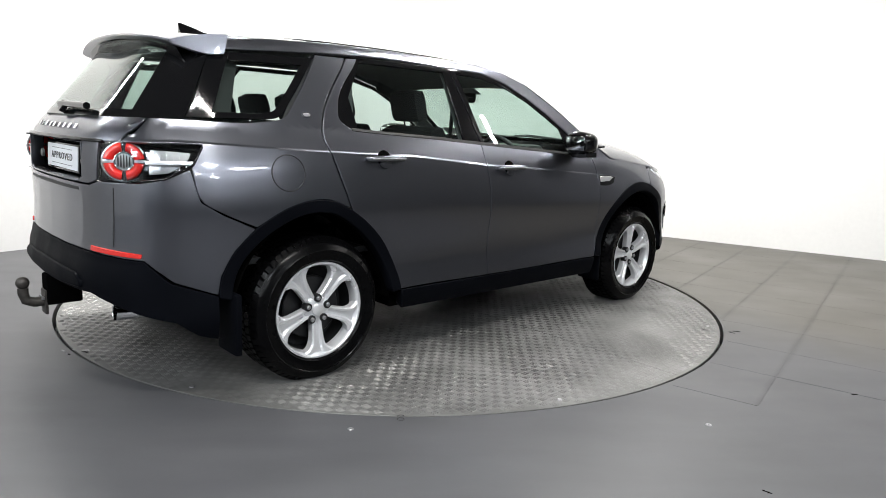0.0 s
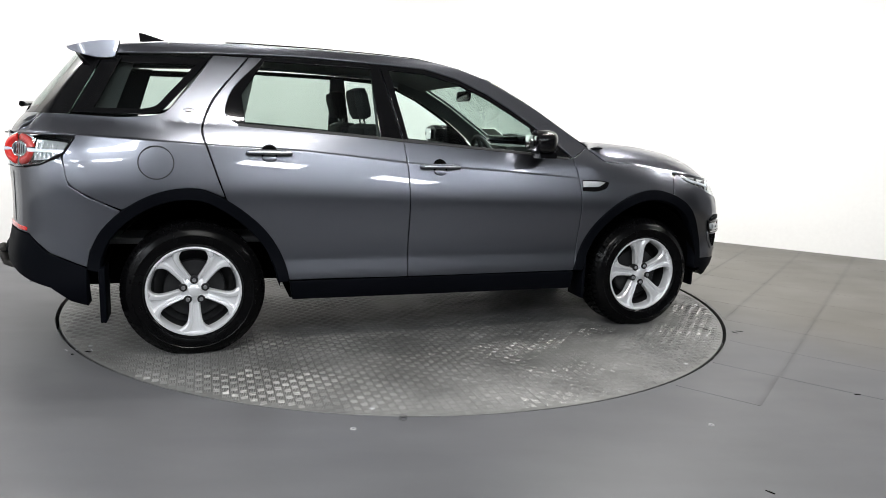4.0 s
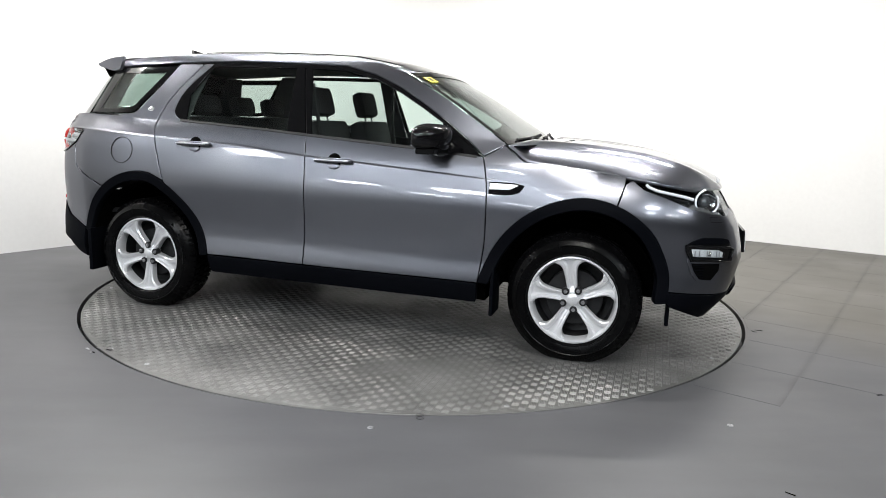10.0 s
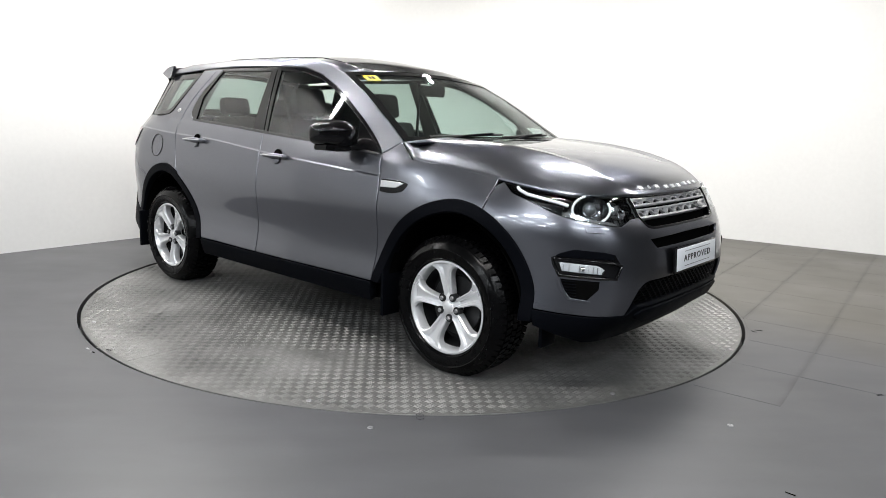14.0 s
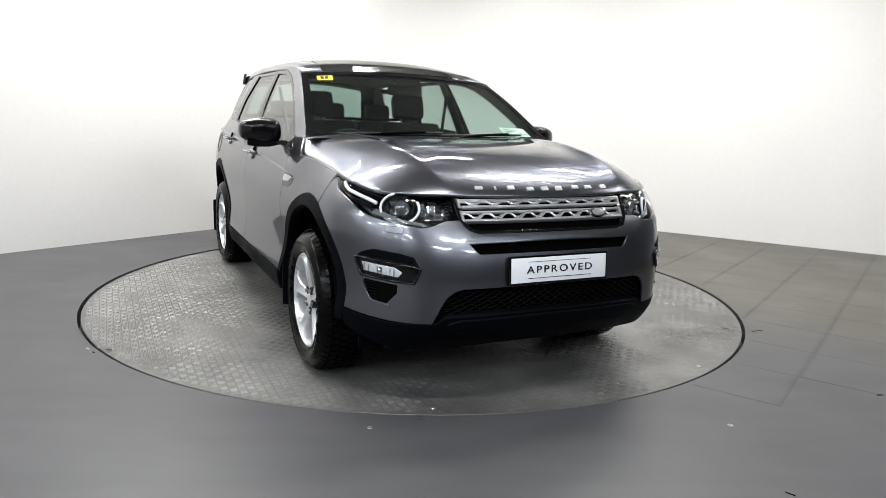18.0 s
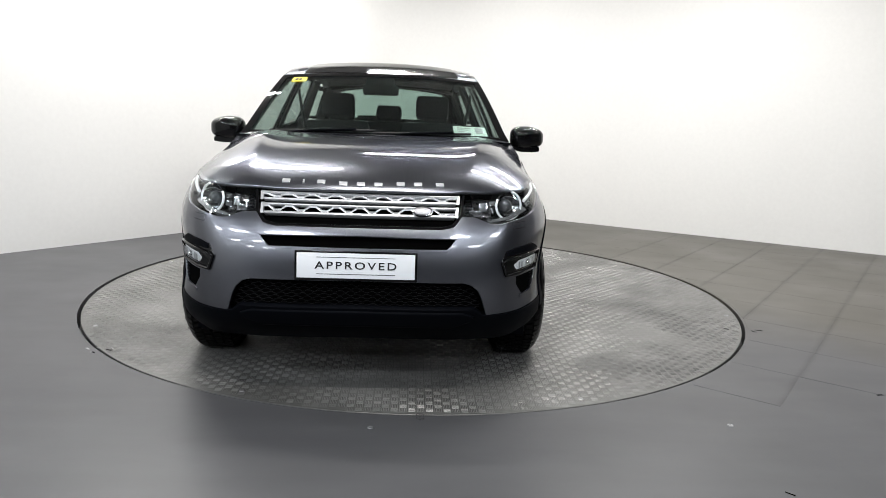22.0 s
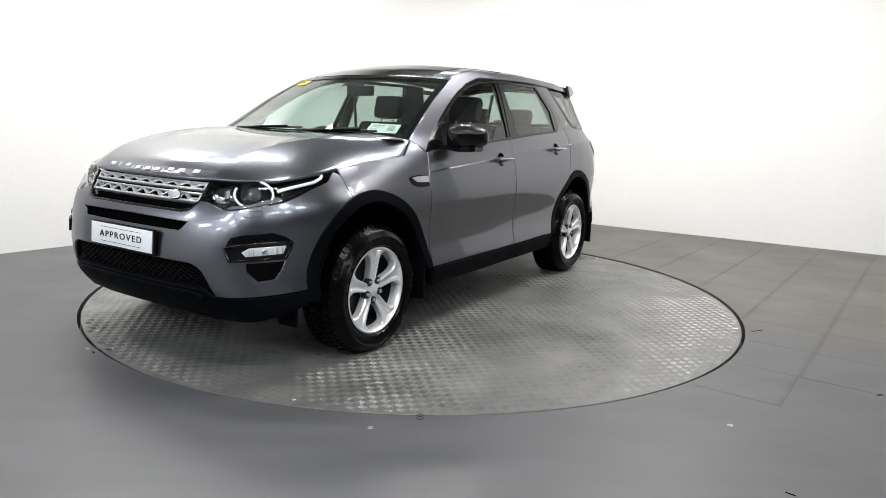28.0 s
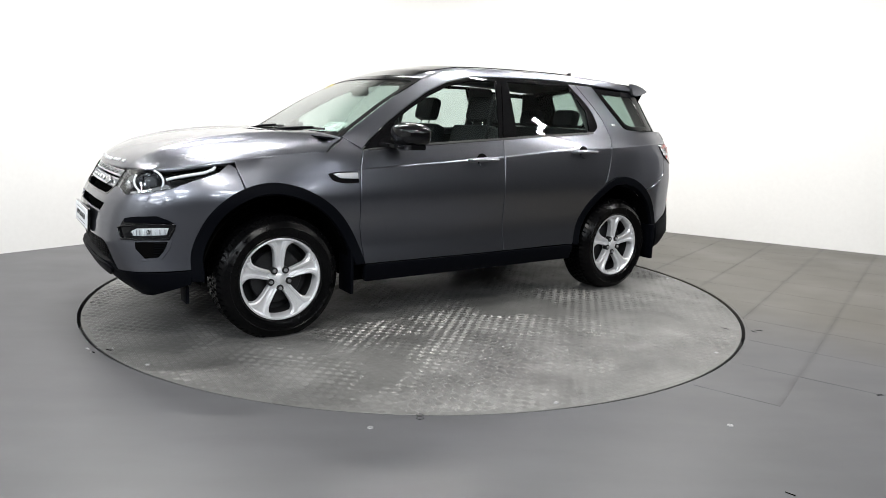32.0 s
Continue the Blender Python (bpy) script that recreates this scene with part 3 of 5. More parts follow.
    if len(cn) == len(me.vertices):
        me.normals_split_custom_set_from_vertices(cn)
    return ob


def whole(name, half, material, parent, tail=False, **k):
    """A panel right across the nose (or tail) from its left half, which begins and ends on the middle line."""
    m = [((2 * S_END if tail else 0) - a, b) for a, b in half[::-1]]
    full = half + [q for q in m if min(math.hypot(q[0] - h[0], q[1] - h[1]) for h in (half[0], half[-1])) > 1e-4]
    return panel(name, full, material, parent, **k)


def both(name, poly, material, parent, **k):
    return [panel(name, poly, material, parent, side=sd, **k) for sd in (1, -1)]


def grid_part(name, G, material, parent, label="", angle=60, thick=0.0):
    """A sheet from an (m, n, 3) array of points, given a thickness."""
    m, n = G.shape[:2]
    bm = bmesh.new()
    v = [[bm.verts.new(tuple(G[i, j])) for j in range(n)] for i in range(m)]
    for i in range(m - 1):
        for j in range(n - 1):
            bm.faces.new((v[i][j], v[i + 1][j], v[i + 1][j + 1], v[i][j + 1]))
    bmesh.ops.remove_doubles(bm, verts=bm.verts, dist=1e-5)
    bmesh.ops.recalc_face_normals(bm, faces=bm.faces)
    if thick:
        bm.normal_update()
        bmesh.ops.solidify(bm, geom=bm.faces[:], thickness=thick)
    return part(name, bm, material, parent, label, angle=angle)


CAR = tagged(new("car"), "dark grey metallic five-door SUV parked on the turntable", "car")
CAR_AT = (-0.0691, -0.2706)

# outlines on the skin: (x, z) along the side
SILL_TOP = 0.385


AF = [(0.845, 0.385), (0.885, 0.50), (0.965, 0.645), (1.09, 0.77), (1.25, 0.855), (1.42, 0.885), (1.58, 0.85), (1.72, 0.76), (1.80, 0.645), (1.848, 0.52), (1.852, 0.36)]
WX, WZ = 1.3705, 0.336
# the rear arch: its radius about the hub, by the angle from the front
_ar = curve1([(5, 0.4875), (30, 0.481), (50, 0.485), (69, 0.506), (86, 0.536), (100, 0.541), (128, 0.537), (143, 0.537), (155, 0.529), (166, 0.515)])
AR = [(-WX + float(_ar(t)) * math.cos(radians(t)), WZ + float(_ar(t)) * math.sin(radians(t))) for t in range(5, 167, 7)]


def side_panel(name, pts, material, parent, sharp="all", **k):
    c = chart("x", pts)
    poly = smooth_poly(c, 6, range(len(c)) if sharp == "all" else sharp)
    if material is PAINT:
        k.setdefault("cuts", (-0.006, -0.002, 0.0, 0.003, 0.005, 0.007, 0.009, 0.011, 0.014, 0.018))
    return both(name, poly, material, parent, **k)


# ---- doors, wings, quarters
fd = side_panel("front_door", [(-0.245, 1.147), (-0.225, 0.97), (-0.2215, SILL_TOP), (0.8475, SILL_TOP), (0.8745, 0.66), (0.8625, 0.95), (0.8325, 1.068), (0.51, 1.097)], PAINT, CAR, sharp=(0, 2, 3, 6))
rd = side_panel("rear_door", [(-0.2495, 1.147), (-0.2295, 0.97), (-0.226, SILL_TOP), (-0.885, SILL_TOP), (-0.945, 0.56), (-1.06, 0.705), (-1.19, 0.80), (-1.205, 0.83), (-1.285, 1.07), (-1.312, 1.17), (-1.295, 1.235),
                              (-1.07, 1.555), (-1.0, 1.558), (-1.195, 1.30), (-1.20, 1.255), (-1.14, 1.205), (-1.05, 1.197), (-0.6, 1.172)], PAINT, CAR, sharp=(0, 2, 3, 7, 11, 12))
side_panel("front_wing", [(0.852, SILL_TOP), (0.879, 0.66), (0.867, 0.95), (0.837, 1.068), (0.89, 1.10), (0.94, 1.135), (1.06, 1.052), (1.37, 1.032), (1.595, 1.004), (1.592, 0.965),
                          (1.562, 0.853), (1.50, 0.873), (1.42, 0.885), (1.25, 0.855), (1.09, 0.77), (0.965, 0.645), (0.885, 0.50)], PAINT, CAR, sharp=(0, 3, 5, 6, 8, 9, 10))
side_panel("rear_quarter", [(-1.212, 0.83), (-1.292, 1.07), (-1.319, 1.17), (-1.302, 1.238), (-1.077, 1.555), (-1.25, 1.555), (-1.42, 1.33), (-1.50, 1.245), (-1.60, 1.225), (-1.93, 1.222), ("r", 0.668, 1.222), ("r", 0.673, 1.16), ("r", 0.663, 1.122), (-1.90, 1.12),
                            (-1.958, 1.02), (-1.928, 0.885), (-1.845, 0.832), (-1.70, 0.765), (-1.58, 0.825), (-1.46, 0.868), (-1.33, 0.873)], PAINT, CAR, sharp=(0, 4, 5, 9, 10, 11, 12, 13, 14, 17))
side_panel("sill", [(-0.885, SILL_TOP - 0.006), (0.845, SILL_TOP - 0.006), (0.84, 0.27), (-0.87, 0.275)], BLACK_PLASTIC, CAR, out=0.006, thick=0.05)
# ---- glass and pillars
side_panel("window_pane", [(-0.21, 1.125), (-0.285, 1.53), (-0.08, 1.53), (0.12, 1.483), (0.29, 1.41), (0.45, 1.32), (0.57, 1.245), (0.62, 1.085), (0.4, 1.105)], GLASS, CAR, sharp=(0, 1, 6, 7), out=-0.010, thick=0.003, roll=0, label="green tinted front door window")
side_panel("window_pane", [(-0.375, 1.15), (-0.40, 1.545), (-0.985, 1.545), (-1.115, 1.36), (-1.10, 1.19)], DARK_GLASS, CAR, sharp=(0, 1, 2, 3, 4), out=-0.010, thick=0.003, roll=0, label="dark tinted rear door window")
side_panel("quarter_window", [(-1.27, 1.535), (-1.44, 1.33), (-1.52, 1.25), (-1.60, 1.235), (-1.93, 1.232), (-1.78, 1.52)], DARK_GLASS, CAR, sharp=(0, 4, 5), out=-0.004, thick=0.003, roll=0, label="dark tinted rear quarter window")
# window frames in gloss black
side_panel("pillar_cover", [(-0.215, 1.15), (-0.30, 1.548), (-0.345, 1.55), (-0.245, 1.15)], GLOSS_BLACK, CAR, out=-0.002)
side_panel("pillar_cover", [(-0.252, 1.15), (-0.352, 1.55), (-0.405, 1.55), (-0.38, 1.155)], GLOSS_BLACK, CAR, out=-0.002)
side_panel("pillar_cover", [(-1.10, 1.20), (-1.115, 1.36), (-0.985, 1.55), (-1.005, 1.556), (-1.195, 1.30), (-1.20, 1.255), (-1.145, 1.205)], GLOSS_BLACK, CAR, sharp=(0, 1, 2, 3), out=-0.002)
side_panel("mirror_sail", [(0.57, 1.245), (0.61, 1.222), (0.76, 1.118), (0.825, 1.07), (0.62, 1.088)], GLOSS_BLACK, CAR, out=-0.004)
side_panel("window_trim", [(-1.28, 1.54), (-1.25, 1.563), (-1.07, 1.567), (-0.30, 1.565), (-0.08, 1.557), (0.12, 1.508), (0.29, 1.436), (0.45, 1.345), (0.61, 1.243), (0.77, 1.125),
                           (0.76, 1.118), (0.61, 1.222), (0.45, 1.32), (0.29, 1.41), (0.12, 1.483), (-0.08, 1.53), (-0.30, 1.54), (-1.07, 1.545)], GLOSS_BLACK, CAR, out=-0.003, sharp="all")
side_panel("roof_rail_panel", [(-1.80, 1.535), (-1.25, 1.566), (-0.30, 1.568), (-0.08, 1.56), (0.12, 1.511), (0.29, 1.439), (0.45, 1.348), (0.61, 1.246), (0.77, 1.13), (0.835, 1.075), (0.95, 1.14),
                               (0.77, 1.255), (0.58, 1.375), (0.31, 1.517), (0.13, 1.573), (-0.09, 1.607), (-0.31, 1.615), (-1.1, 1.62), (-1.5, 1.605), (-1.77, 1.575)], PAINT, CAR, sharp="all")

# black waist seals along the foot of the side windows
side_panel("waist_seal", [(0.80, 1.073), (0.51, 1.102), (-0.24, 1.152), (-0.6, 1.177), (-1.05, 1.202), (-1.14, 1.209), (-1.14, 1.194), (-1.05, 1.187), (-0.6, 1.162), (-0.24, 1.136), (0.51, 1.086), (0.80, 1.060)], SEAL, CAR, out=0.003, roll=0.002, sharp="all")
# ---- lofts between the two sides
def rail_points(pts):
    return np.array([surf(np.array([s_of("x", x, z)]), np.array([z]))[0] for x, z in pts])


def cross(G0, bowx, bowz, n=24, p=2.0):
    v = np.linspace(-1, 1, n)
    out = np.zeros((len(G0), n, 3))
    for i, q in enumerate(G0):
        out[i, :, 0] = q[0] + bowx[i] * (1 - np.abs(v) ** p)
        out[i, :, 1] = q[1] * v
        out[i, :, 2] = q[2] + bowz[i] * (1 - np.abs(v) ** p)
    return out


wp = np.array(spline([(0.95, 1.14), (0.77, 1.255), (0.58, 1.375), (0.31, 1.517)], 14))
W = rail_points(wp)
grid_part("windscreen", cross(W, np.linspace(0.09, 0.06, 14), np.linspace(0.004, 0.03, 14)), GLASS, CAR, "green tinted windscreen", thick=0.004)
rp = [(0.31, 1.517), (0.13, 1.573), (-0.09, 1.607), (-0.31, 1.615), (-0.7, 1.62), (-1.1, 1.62), (-1.5, 1.605), (-1.77, 1.575)]
R = rail_points(rp)
ROOF = cross(R, [0.06, 0.05, 0.03, 0, 0, 0, 0, -0.05], [0.022, 0.030, 0.042, 0.050, 0.056, 0.052, 0.042, 0.042], p=2.4)
grid_part("roof", ROOF, PAINT, CAR, thick=0.02, angle=180)
# the large dark roof glass
rq = np.linspace(0, 1, 40)
RG = cross(np.array([[np.interp(t * 7, range(8), R[:, c]) for c in range(3)] for t in rq]), np.interp(rq * 7, range(8), [0.06, 0.05, 0.03, 0, 0, 0, 0, -0.05]), np.interp(rq * 7, range(8), [0.022, 0.030, 0.042, 0.050, 0.056, 0.052, 0.042, 0.042]), n=49, p=2.4)[1:30, 5:44].copy()
RG[..., 2] += 0.0035
grid_part("roof_glass", RG, GLOSS_BLACK, CAR, "black panoramic roof glass", thick=0.006, angle=60)


def bonnet_grid(nu=40, nv=41):
    u = np.linspace(0, 1, nu)
    v = np.linspace(-1, 1, nv)
    side = spline([(0.958, 1.136), (1.018, 1.096), (1.072, 1.056), (1.13, 1.044), (1.21, 1.036), (1.39, 1.018), (1.57, 0.998), (1.70, 0.982), (1.82, 0.964), (1.93, 0.950)], nu)
    E = rail_points(side)
    cx = curve1([(0, 1.10), (0.25, 1.40), (0.5, 1.69), (0.7, 1.90), (0.82, 2.012), (0.9, 2.072), (0.96, 2.106), (1, 2.118)])(u)
    cz = curve1([(0, 1.162), (0.25, 1.145), (0.5, 1.112), (0.7, 1.066), (0.82, 1.022), (0.9, 0.986), (0.96, 0.955), (1, 0.935)])(u)
    G = np.zeros((nu, nv, 3))
    a = np.abs(v)
    for i in range(nu):
        # flat middle, a sharp ridge on either side and a flank down to the wing
        r = 0.60 + 0.10 * (1 - u[i])
        k = np.clip((a - r) / (1 - r), 0, 1)
        g = 0.04 * a**2 + 0.96 * (0.55 * k ** 1.3 + 0.45 * k ** 4)
        dome = np.clip((a - r + 0.16) / 0.16, 0, 1)
        dome = dome * dome * np.clip(1 - 1.5 * k, 0, 1)
        G[i, :, 0] = cx[i] + (E[i, 0] - cx[i]) * (0.30 * a**2 + 0.70 * a**4)
        G[i, :, 1] = E[i, 1] * v
        G[i, :, 2] = cz[i] + (E[i, 2] - cz[i]) * g + 0.014 * dome * np.sin(np.pi * np.clip(0.12 + 0.85 * u[i], 0, 1)) ** 0.6
    return G


grid_part("bonnet", bonnet_grid(60, 97), PAINT, CAR, thick=0.015, angle=180)

# ---- nose
FB = chart("f", [(0.0, 0.787), (0.36, 0.787), (0.415, 0.80), (0.45, 0.842), (0.51, 0.838), (0.59, 0.812), (0.69, 0.822), ("x", 1.92, 0.858), ("x", 1.80, 0.905), ("x", 1.69, 0.94), ("x", 1.63, 0.985), ("x", 1.597, 0.965), ("x", 1.567, 0.853), ("x", 1.72, 0.76), ("x", 1.80, 0.645), ("x", 1.84, 0.52), ("x", 1.845, 0.425),
                 ("f", 0.73, 0.405), ("f", 0.575, 0.398), ("f", 0.50, 0.545), ("f", 0.46, 0.558), ("f", 0.0, 0.562), ("f", 0.0, 0.70), ("f", 0.385, 0.70), ("f", 0.425, 0.747), ("f", 0.0, 0.752)])
FBS = smooth_poly(FB, 4, [k for k in range(len(FB)) if k not in (2, 5, 6, 7, 13, 14, 19)])
i0 = min(range(len(FBS)), key=lambda k: math.hypot(FBS[k][0], FBS[k][1] - 0.562))
i1 = min(range(len(FBS)), key=lambda k: math.hypot(FBS[k][0], FBS[k][1] - 0.70))
i2 = min(range(len(FBS)), key=lambda k: math.hypot(FBS[k][0], FBS[k][1] - 0.752))
whole("front_bumper", [(0, 0.787)] + [tuple(p) for p in FBS[1:i0 + 1]] + [tuple(p) for p in FBS[i1:i2 + 1]], PAINT, CAR)
LB = chart("f", [(0.0, 0.438), (0.52, 0.432), (0.56, 0.40), (0.73, 0.40), ("x", 1.845, 0.42), ("x", 1.855, 0.345), ("f", 0.80, 0.305), ("f", 0.70, 0.265), ("f", 0.52, 0.25), ("f", 0.0, 0.262)])
whole("front_skirt", LB, BLACK_PLASTIC, CAR, out=0.003, thick=0.04)
LG = chart("f", [(0.0, 0.60), (0.54, 0.595), (0.64, 0.39), (0.0, 0.39)])
whole("lower_grille", LG, UNDER, CAR, out=-0.045)
SL = chart("f", [(0.0, 0.76), (0.44, 0.757), (0.40, 0.69), (0.0, 0.69)])
whole("intake_slot", SL, UNDER, CAR, out=-0.04)
GR = chart("f", [(0.0, 0.78), (0.36, 0.78), (0.42, 0.795), (0.462, 0.845), (0.47, 0.95), (0.0, 0.96)])
whole("grille", GR, UNDER, CAR, out=-0.045)

# ---- tail
RB = chart("r", [(0.0, 0.645), (0.50, 0.645), (0.77, 0.632), (0.83, 0.54), ("x", -1.87, 0.475), ("x", -1.855, 0.555), ("x", -1.80, 0.66), ("x", -1.705, 0.757), ("x", -1.85, 0.825), ("x", -1.935, 0.88), ("x", -1.965, 1.015), ("x", -2.06, 0.972), ("r", 0.76, 0.955), ("r", 0.56, 0.95), ("r", 0.50, 0.93), ("r", 0.0, 0.93)])
whole("rear_bumper", RB, PAINT, CAR, tail=True)
RL = chart("r", [(0.0, 0.64), (0.50, 0.64), (0.77, 0.627), (0.825, 0.535), ("x", -1.87, 0.47), ("x", -1.87, 0.275), ("x", -1.95, 0.30), ("x", -2.04, 0.368), ("r", 0.72, 0.420), ("r", 0.53, 0.470), ("r", 0.40, 0.464), ("r", 0.0, 0.452)])
whole("rear_skirt", RL, BLACK_PLASTIC, CAR, tail=True, out=0.004, thick=0.05)
whole("skirt_valance", chart("r", [(0.0, 0.548), (0.40, 0.540), (0.465, 0.515), (0.475, 0.482), (0.30, 0.472), (0.0, 0.464)]), BLACK_PLASTIC, CAR, tail=True, out=0.016, thick=0.02, roll=0.008, label="raised black valance in the rear skirt")
TG = chart("r", [(0.0, 0.937), (0.495, 0.937), (0.555, 0.957), (0.555, 1.117), (0.655, 1.125), (0.665, 1.16), (0.66, 1.222), (0.0, 1.222), (0.0, 1.112), (0.43, 1.108), (0.435, 0.962), (0.40, 0.948), (0.0, 0.946)])
whole("tailgate", TG, PAINT, CAR, tail=True)
zz = np.linspace(1.222, 1.56, 12)
Q = rail_points([(-1.93 + (z - 1.232) * 0.52, z) for z in zz])
grid_part("rear_window", cross(Q, np.linspace(-0.28, -0.19, 12), np.zeros(12), n=40, p=4.5), DARK_GLASS, CAR, "dark tinted tailgate window", thick=0.004)


# ---- wheel arches, wheels
def strip_panel(name, outer_pts, width, material, out, **k):
    P = [np.array(p) for p in spline(outer_pts, 48)]
    cx = WX if outer_pts[0][0] > 0 else -WX
    inner = []
    for p in P:
        d = np.array((cx, WZ)) - p
        inner.append(p + d / np.hypot(*d) * width)
    c = chart("x", [tuple(p) for p in P] + [tuple(p) for p in inner[::-1]])
    return both(name, c, material, CAR, out=out, **k)


strip_panel("arch_trim", AF, 0.064, BLACK_PLASTIC, 0.006, thick=0.06, roll=0.006)
strip_panel("arch_trim", AR, 0.06, BLACK_PLASTIC, 0.006, thick=0.06, roll=0.006)


def build_wheel():
    bm = bmesh.new()
    lathe(bm, [(0.240, -0.006), (0.238, 0.002), (0.230, 0.004), (0.224, -0.004), (0.219, -0.018), (0.216, -0.032), (0.213, -0.064)], 80)
    w = part("wheel", bm, ALLOY, None, "silver alloy rim")
    # barrel is near black in place of the shade behind the spokes
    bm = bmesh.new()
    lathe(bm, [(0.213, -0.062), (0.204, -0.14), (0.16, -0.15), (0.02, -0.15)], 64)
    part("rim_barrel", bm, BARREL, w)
    bm = bmesh.new()
    lathe(bm, [(0.224, -0.012), (0.238, -0.001), (0.246, 0.006), (0.249, 0.012), (0.253, 0.009), (0.27, 0.016), (0.295, 0.019), (0.299, 0.022), (0.303, 0.018), (0.322, 0.010), (0.338, -0.006), (0.347, -0.026), (0.351, -0.05),
               (0.3525, -0.09), (0.3525, -0.14), (0.350, -0.18), (0.340, -0.212), (0.29, -0.24), (0.22, -0.22)], 96)
    part("tyre", bm, RUBBER, w, "black all-season tyre", angle=30)
    bm = bmesh.new()
    rnd = random.Random(5)
    NB = 62
    # tread blocks in five staggered rows and lugs over the shoulder
    for k in range(NB):
        for row, (y0, y1) in enumerate(((-0.03, -0.004), (-0.074, -0.036), (-0.118, -0.08), (-0.162, -0.124), (-0.206, -0.168))):
            a = 2 * math.pi * (k + (row % 2) * 0.5 + rnd.uniform(-0.06, 0.06)) / NB
            hw = math.pi / NB * 0.74
            sl = 0.25 * hw * (1 if row % 2 else -1)
            r0, r1 = 0.345, 0.360 if row else 0.357
            vs = []
            for r in (r0, r1):
                for aa, y, q in ((a - hw - sl, y0, 0), (a + hw - sl, y0, 0), (a + hw + sl, y1, 1), (a - hw + sl, y1, 1)):
                    rr = r - (0.020 if row == 0 and q == 1 else 0)
                    vs.append(bm.verts.new((rr * math.cos(aa), y, rr * math.sin(aa))))
            for f in ((4, 5, 6, 7), (0, 1, 5, 4), (1, 2, 6, 5), (2, 3, 7, 6), (3, 0, 4, 7)):
                bm.faces.new([vs[i] for i in f])
    bmesh.ops.recalc_face_normals(bm, faces=bm.faces)
    # the tyre stands flat on the deck
    for v in bm.verts:
        v.co.z = max(v.co.z, -(WZ + 0.005))
    tagged(part("tread", bm, RUBBER, w, "tread blocks of the tyre", angle=30), kind="stuff")
    for rr in (0.265, 0.31):
        bm = bmesh.new()
        for k in range(26):
            if k % 13 in (3, 4, 5, 6, 7):
                a = 2 * math.pi * k / 26
                box(bm, (0, 0, 0), (0.020, 0.003, 0.011), Matrix.Rotation(a, 4, "Y") @ pose(0, 0.0165 if rr < 0.3 else 0.016, rr), 0.001)
        tagged(part("sidewall_relief", bm, RUBBER, w), kind="stuff")
    for k in range(5):
        bm = bmesh.new()
        a = radians(90 + 72 * k)
        m = Matrix.Rotation(-a + math.pi / 2, 4, "Y")
        # a forked spoke: cross-section with a groove, widening at both ends
        rows = []
        for r, hw, dp in ((0.03, 0.027, -0.024), (0.08, 0.027, -0.021), (0.12, 0.030, -0.014), (0.155, 0.034, -0.009), (0.178, 0.040, -0.007), (0.196, 0.051, -0.005), (0.210, 0.068, -0.004), (0.224, 0.090, -0.003)):
            sec = [(-hw, dp - 0.045), (-hw, dp - 0.008), (-hw * 0.80, dp), (-hw * 0.48, dp - 0.003), (-hw * 0.30, dp - 0.016), (0, dp - 0.019), (hw * 0.30, dp - 0.016), (hw * 0.48, dp - 0.003), (hw * 0.80, dp), (hw, dp - 0.008), (hw, dp - 0.045)]
            rows.append([bm.verts.new(m @ Vector((q, y, math.sqrt(max(r * r - q * q * 0.8, 1e-6))))) for q, y in sec])
        for r0, r1 in zip(rows, rows[1:]):
            for i in range(len(r0) - 1):
                bm.faces.new((r0[i], r0[i + 1], r1[i + 1], r1[i]))
        bmesh.ops.recalc_face_normals(bm, faces=bm.faces)
        part("spoke", bm, ALLOY, w, angle=32)
    bm = bmesh.new()
    lathe(bm, [(0.0005, -0.012), (0.026, -0.013), (0.031, -0.017), (0.033, -0.04)], 32)
    part("hub_cap", bm, ALLOY, w)
    bm = bmesh.new()
    lathe(bm, [(0.03, -0.026), (0.060, -0.030), (0.068, -0.036), (0.070, -0.06)], 40)
    part("hub_plate", bm, ALLOY, w)
    for k in range(5):
        a = radians(90 + 36 + 72 * k)
        bm = bmesh.new()
        lathe(bm, [(0.0005, -0.008), (0.008, -0.008), (0.0112, -0.012), (0.0112, -0.045)], 6, m=Matrix.Translation((0.057 * math.cos(a), 0, 0.057 * math.sin(a))))
        part("wheel_nut", bm, STEEL, w, angle=30)
        # a dark disc round the nut stands for the shade in its recess
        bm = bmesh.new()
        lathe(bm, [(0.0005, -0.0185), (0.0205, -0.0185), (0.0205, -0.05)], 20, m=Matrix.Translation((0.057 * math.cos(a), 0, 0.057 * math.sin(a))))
        part("nut_recess_shade", bm, BARREL, w)
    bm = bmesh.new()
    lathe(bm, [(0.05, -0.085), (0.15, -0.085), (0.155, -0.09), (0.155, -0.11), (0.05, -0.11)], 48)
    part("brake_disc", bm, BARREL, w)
    return w


w0 = build_wheel()
w0.parent = CAR
w0.location = (WX, 0.914, WZ)
for x, sd, spin in ((-WX, 1, 0), (WX, -1, 8), (-WX, -1, 36)):
    o = copy_thing(w0, pose(x, 0.914 * sd, WZ, 0, 0, 0 if sd > 0 else 180))
    for c in o.children:
        if not c.name.startswith(("tyre", "tread")):
            c.matrix_basis = pose(0, 0, 0, 0, spin, 0)


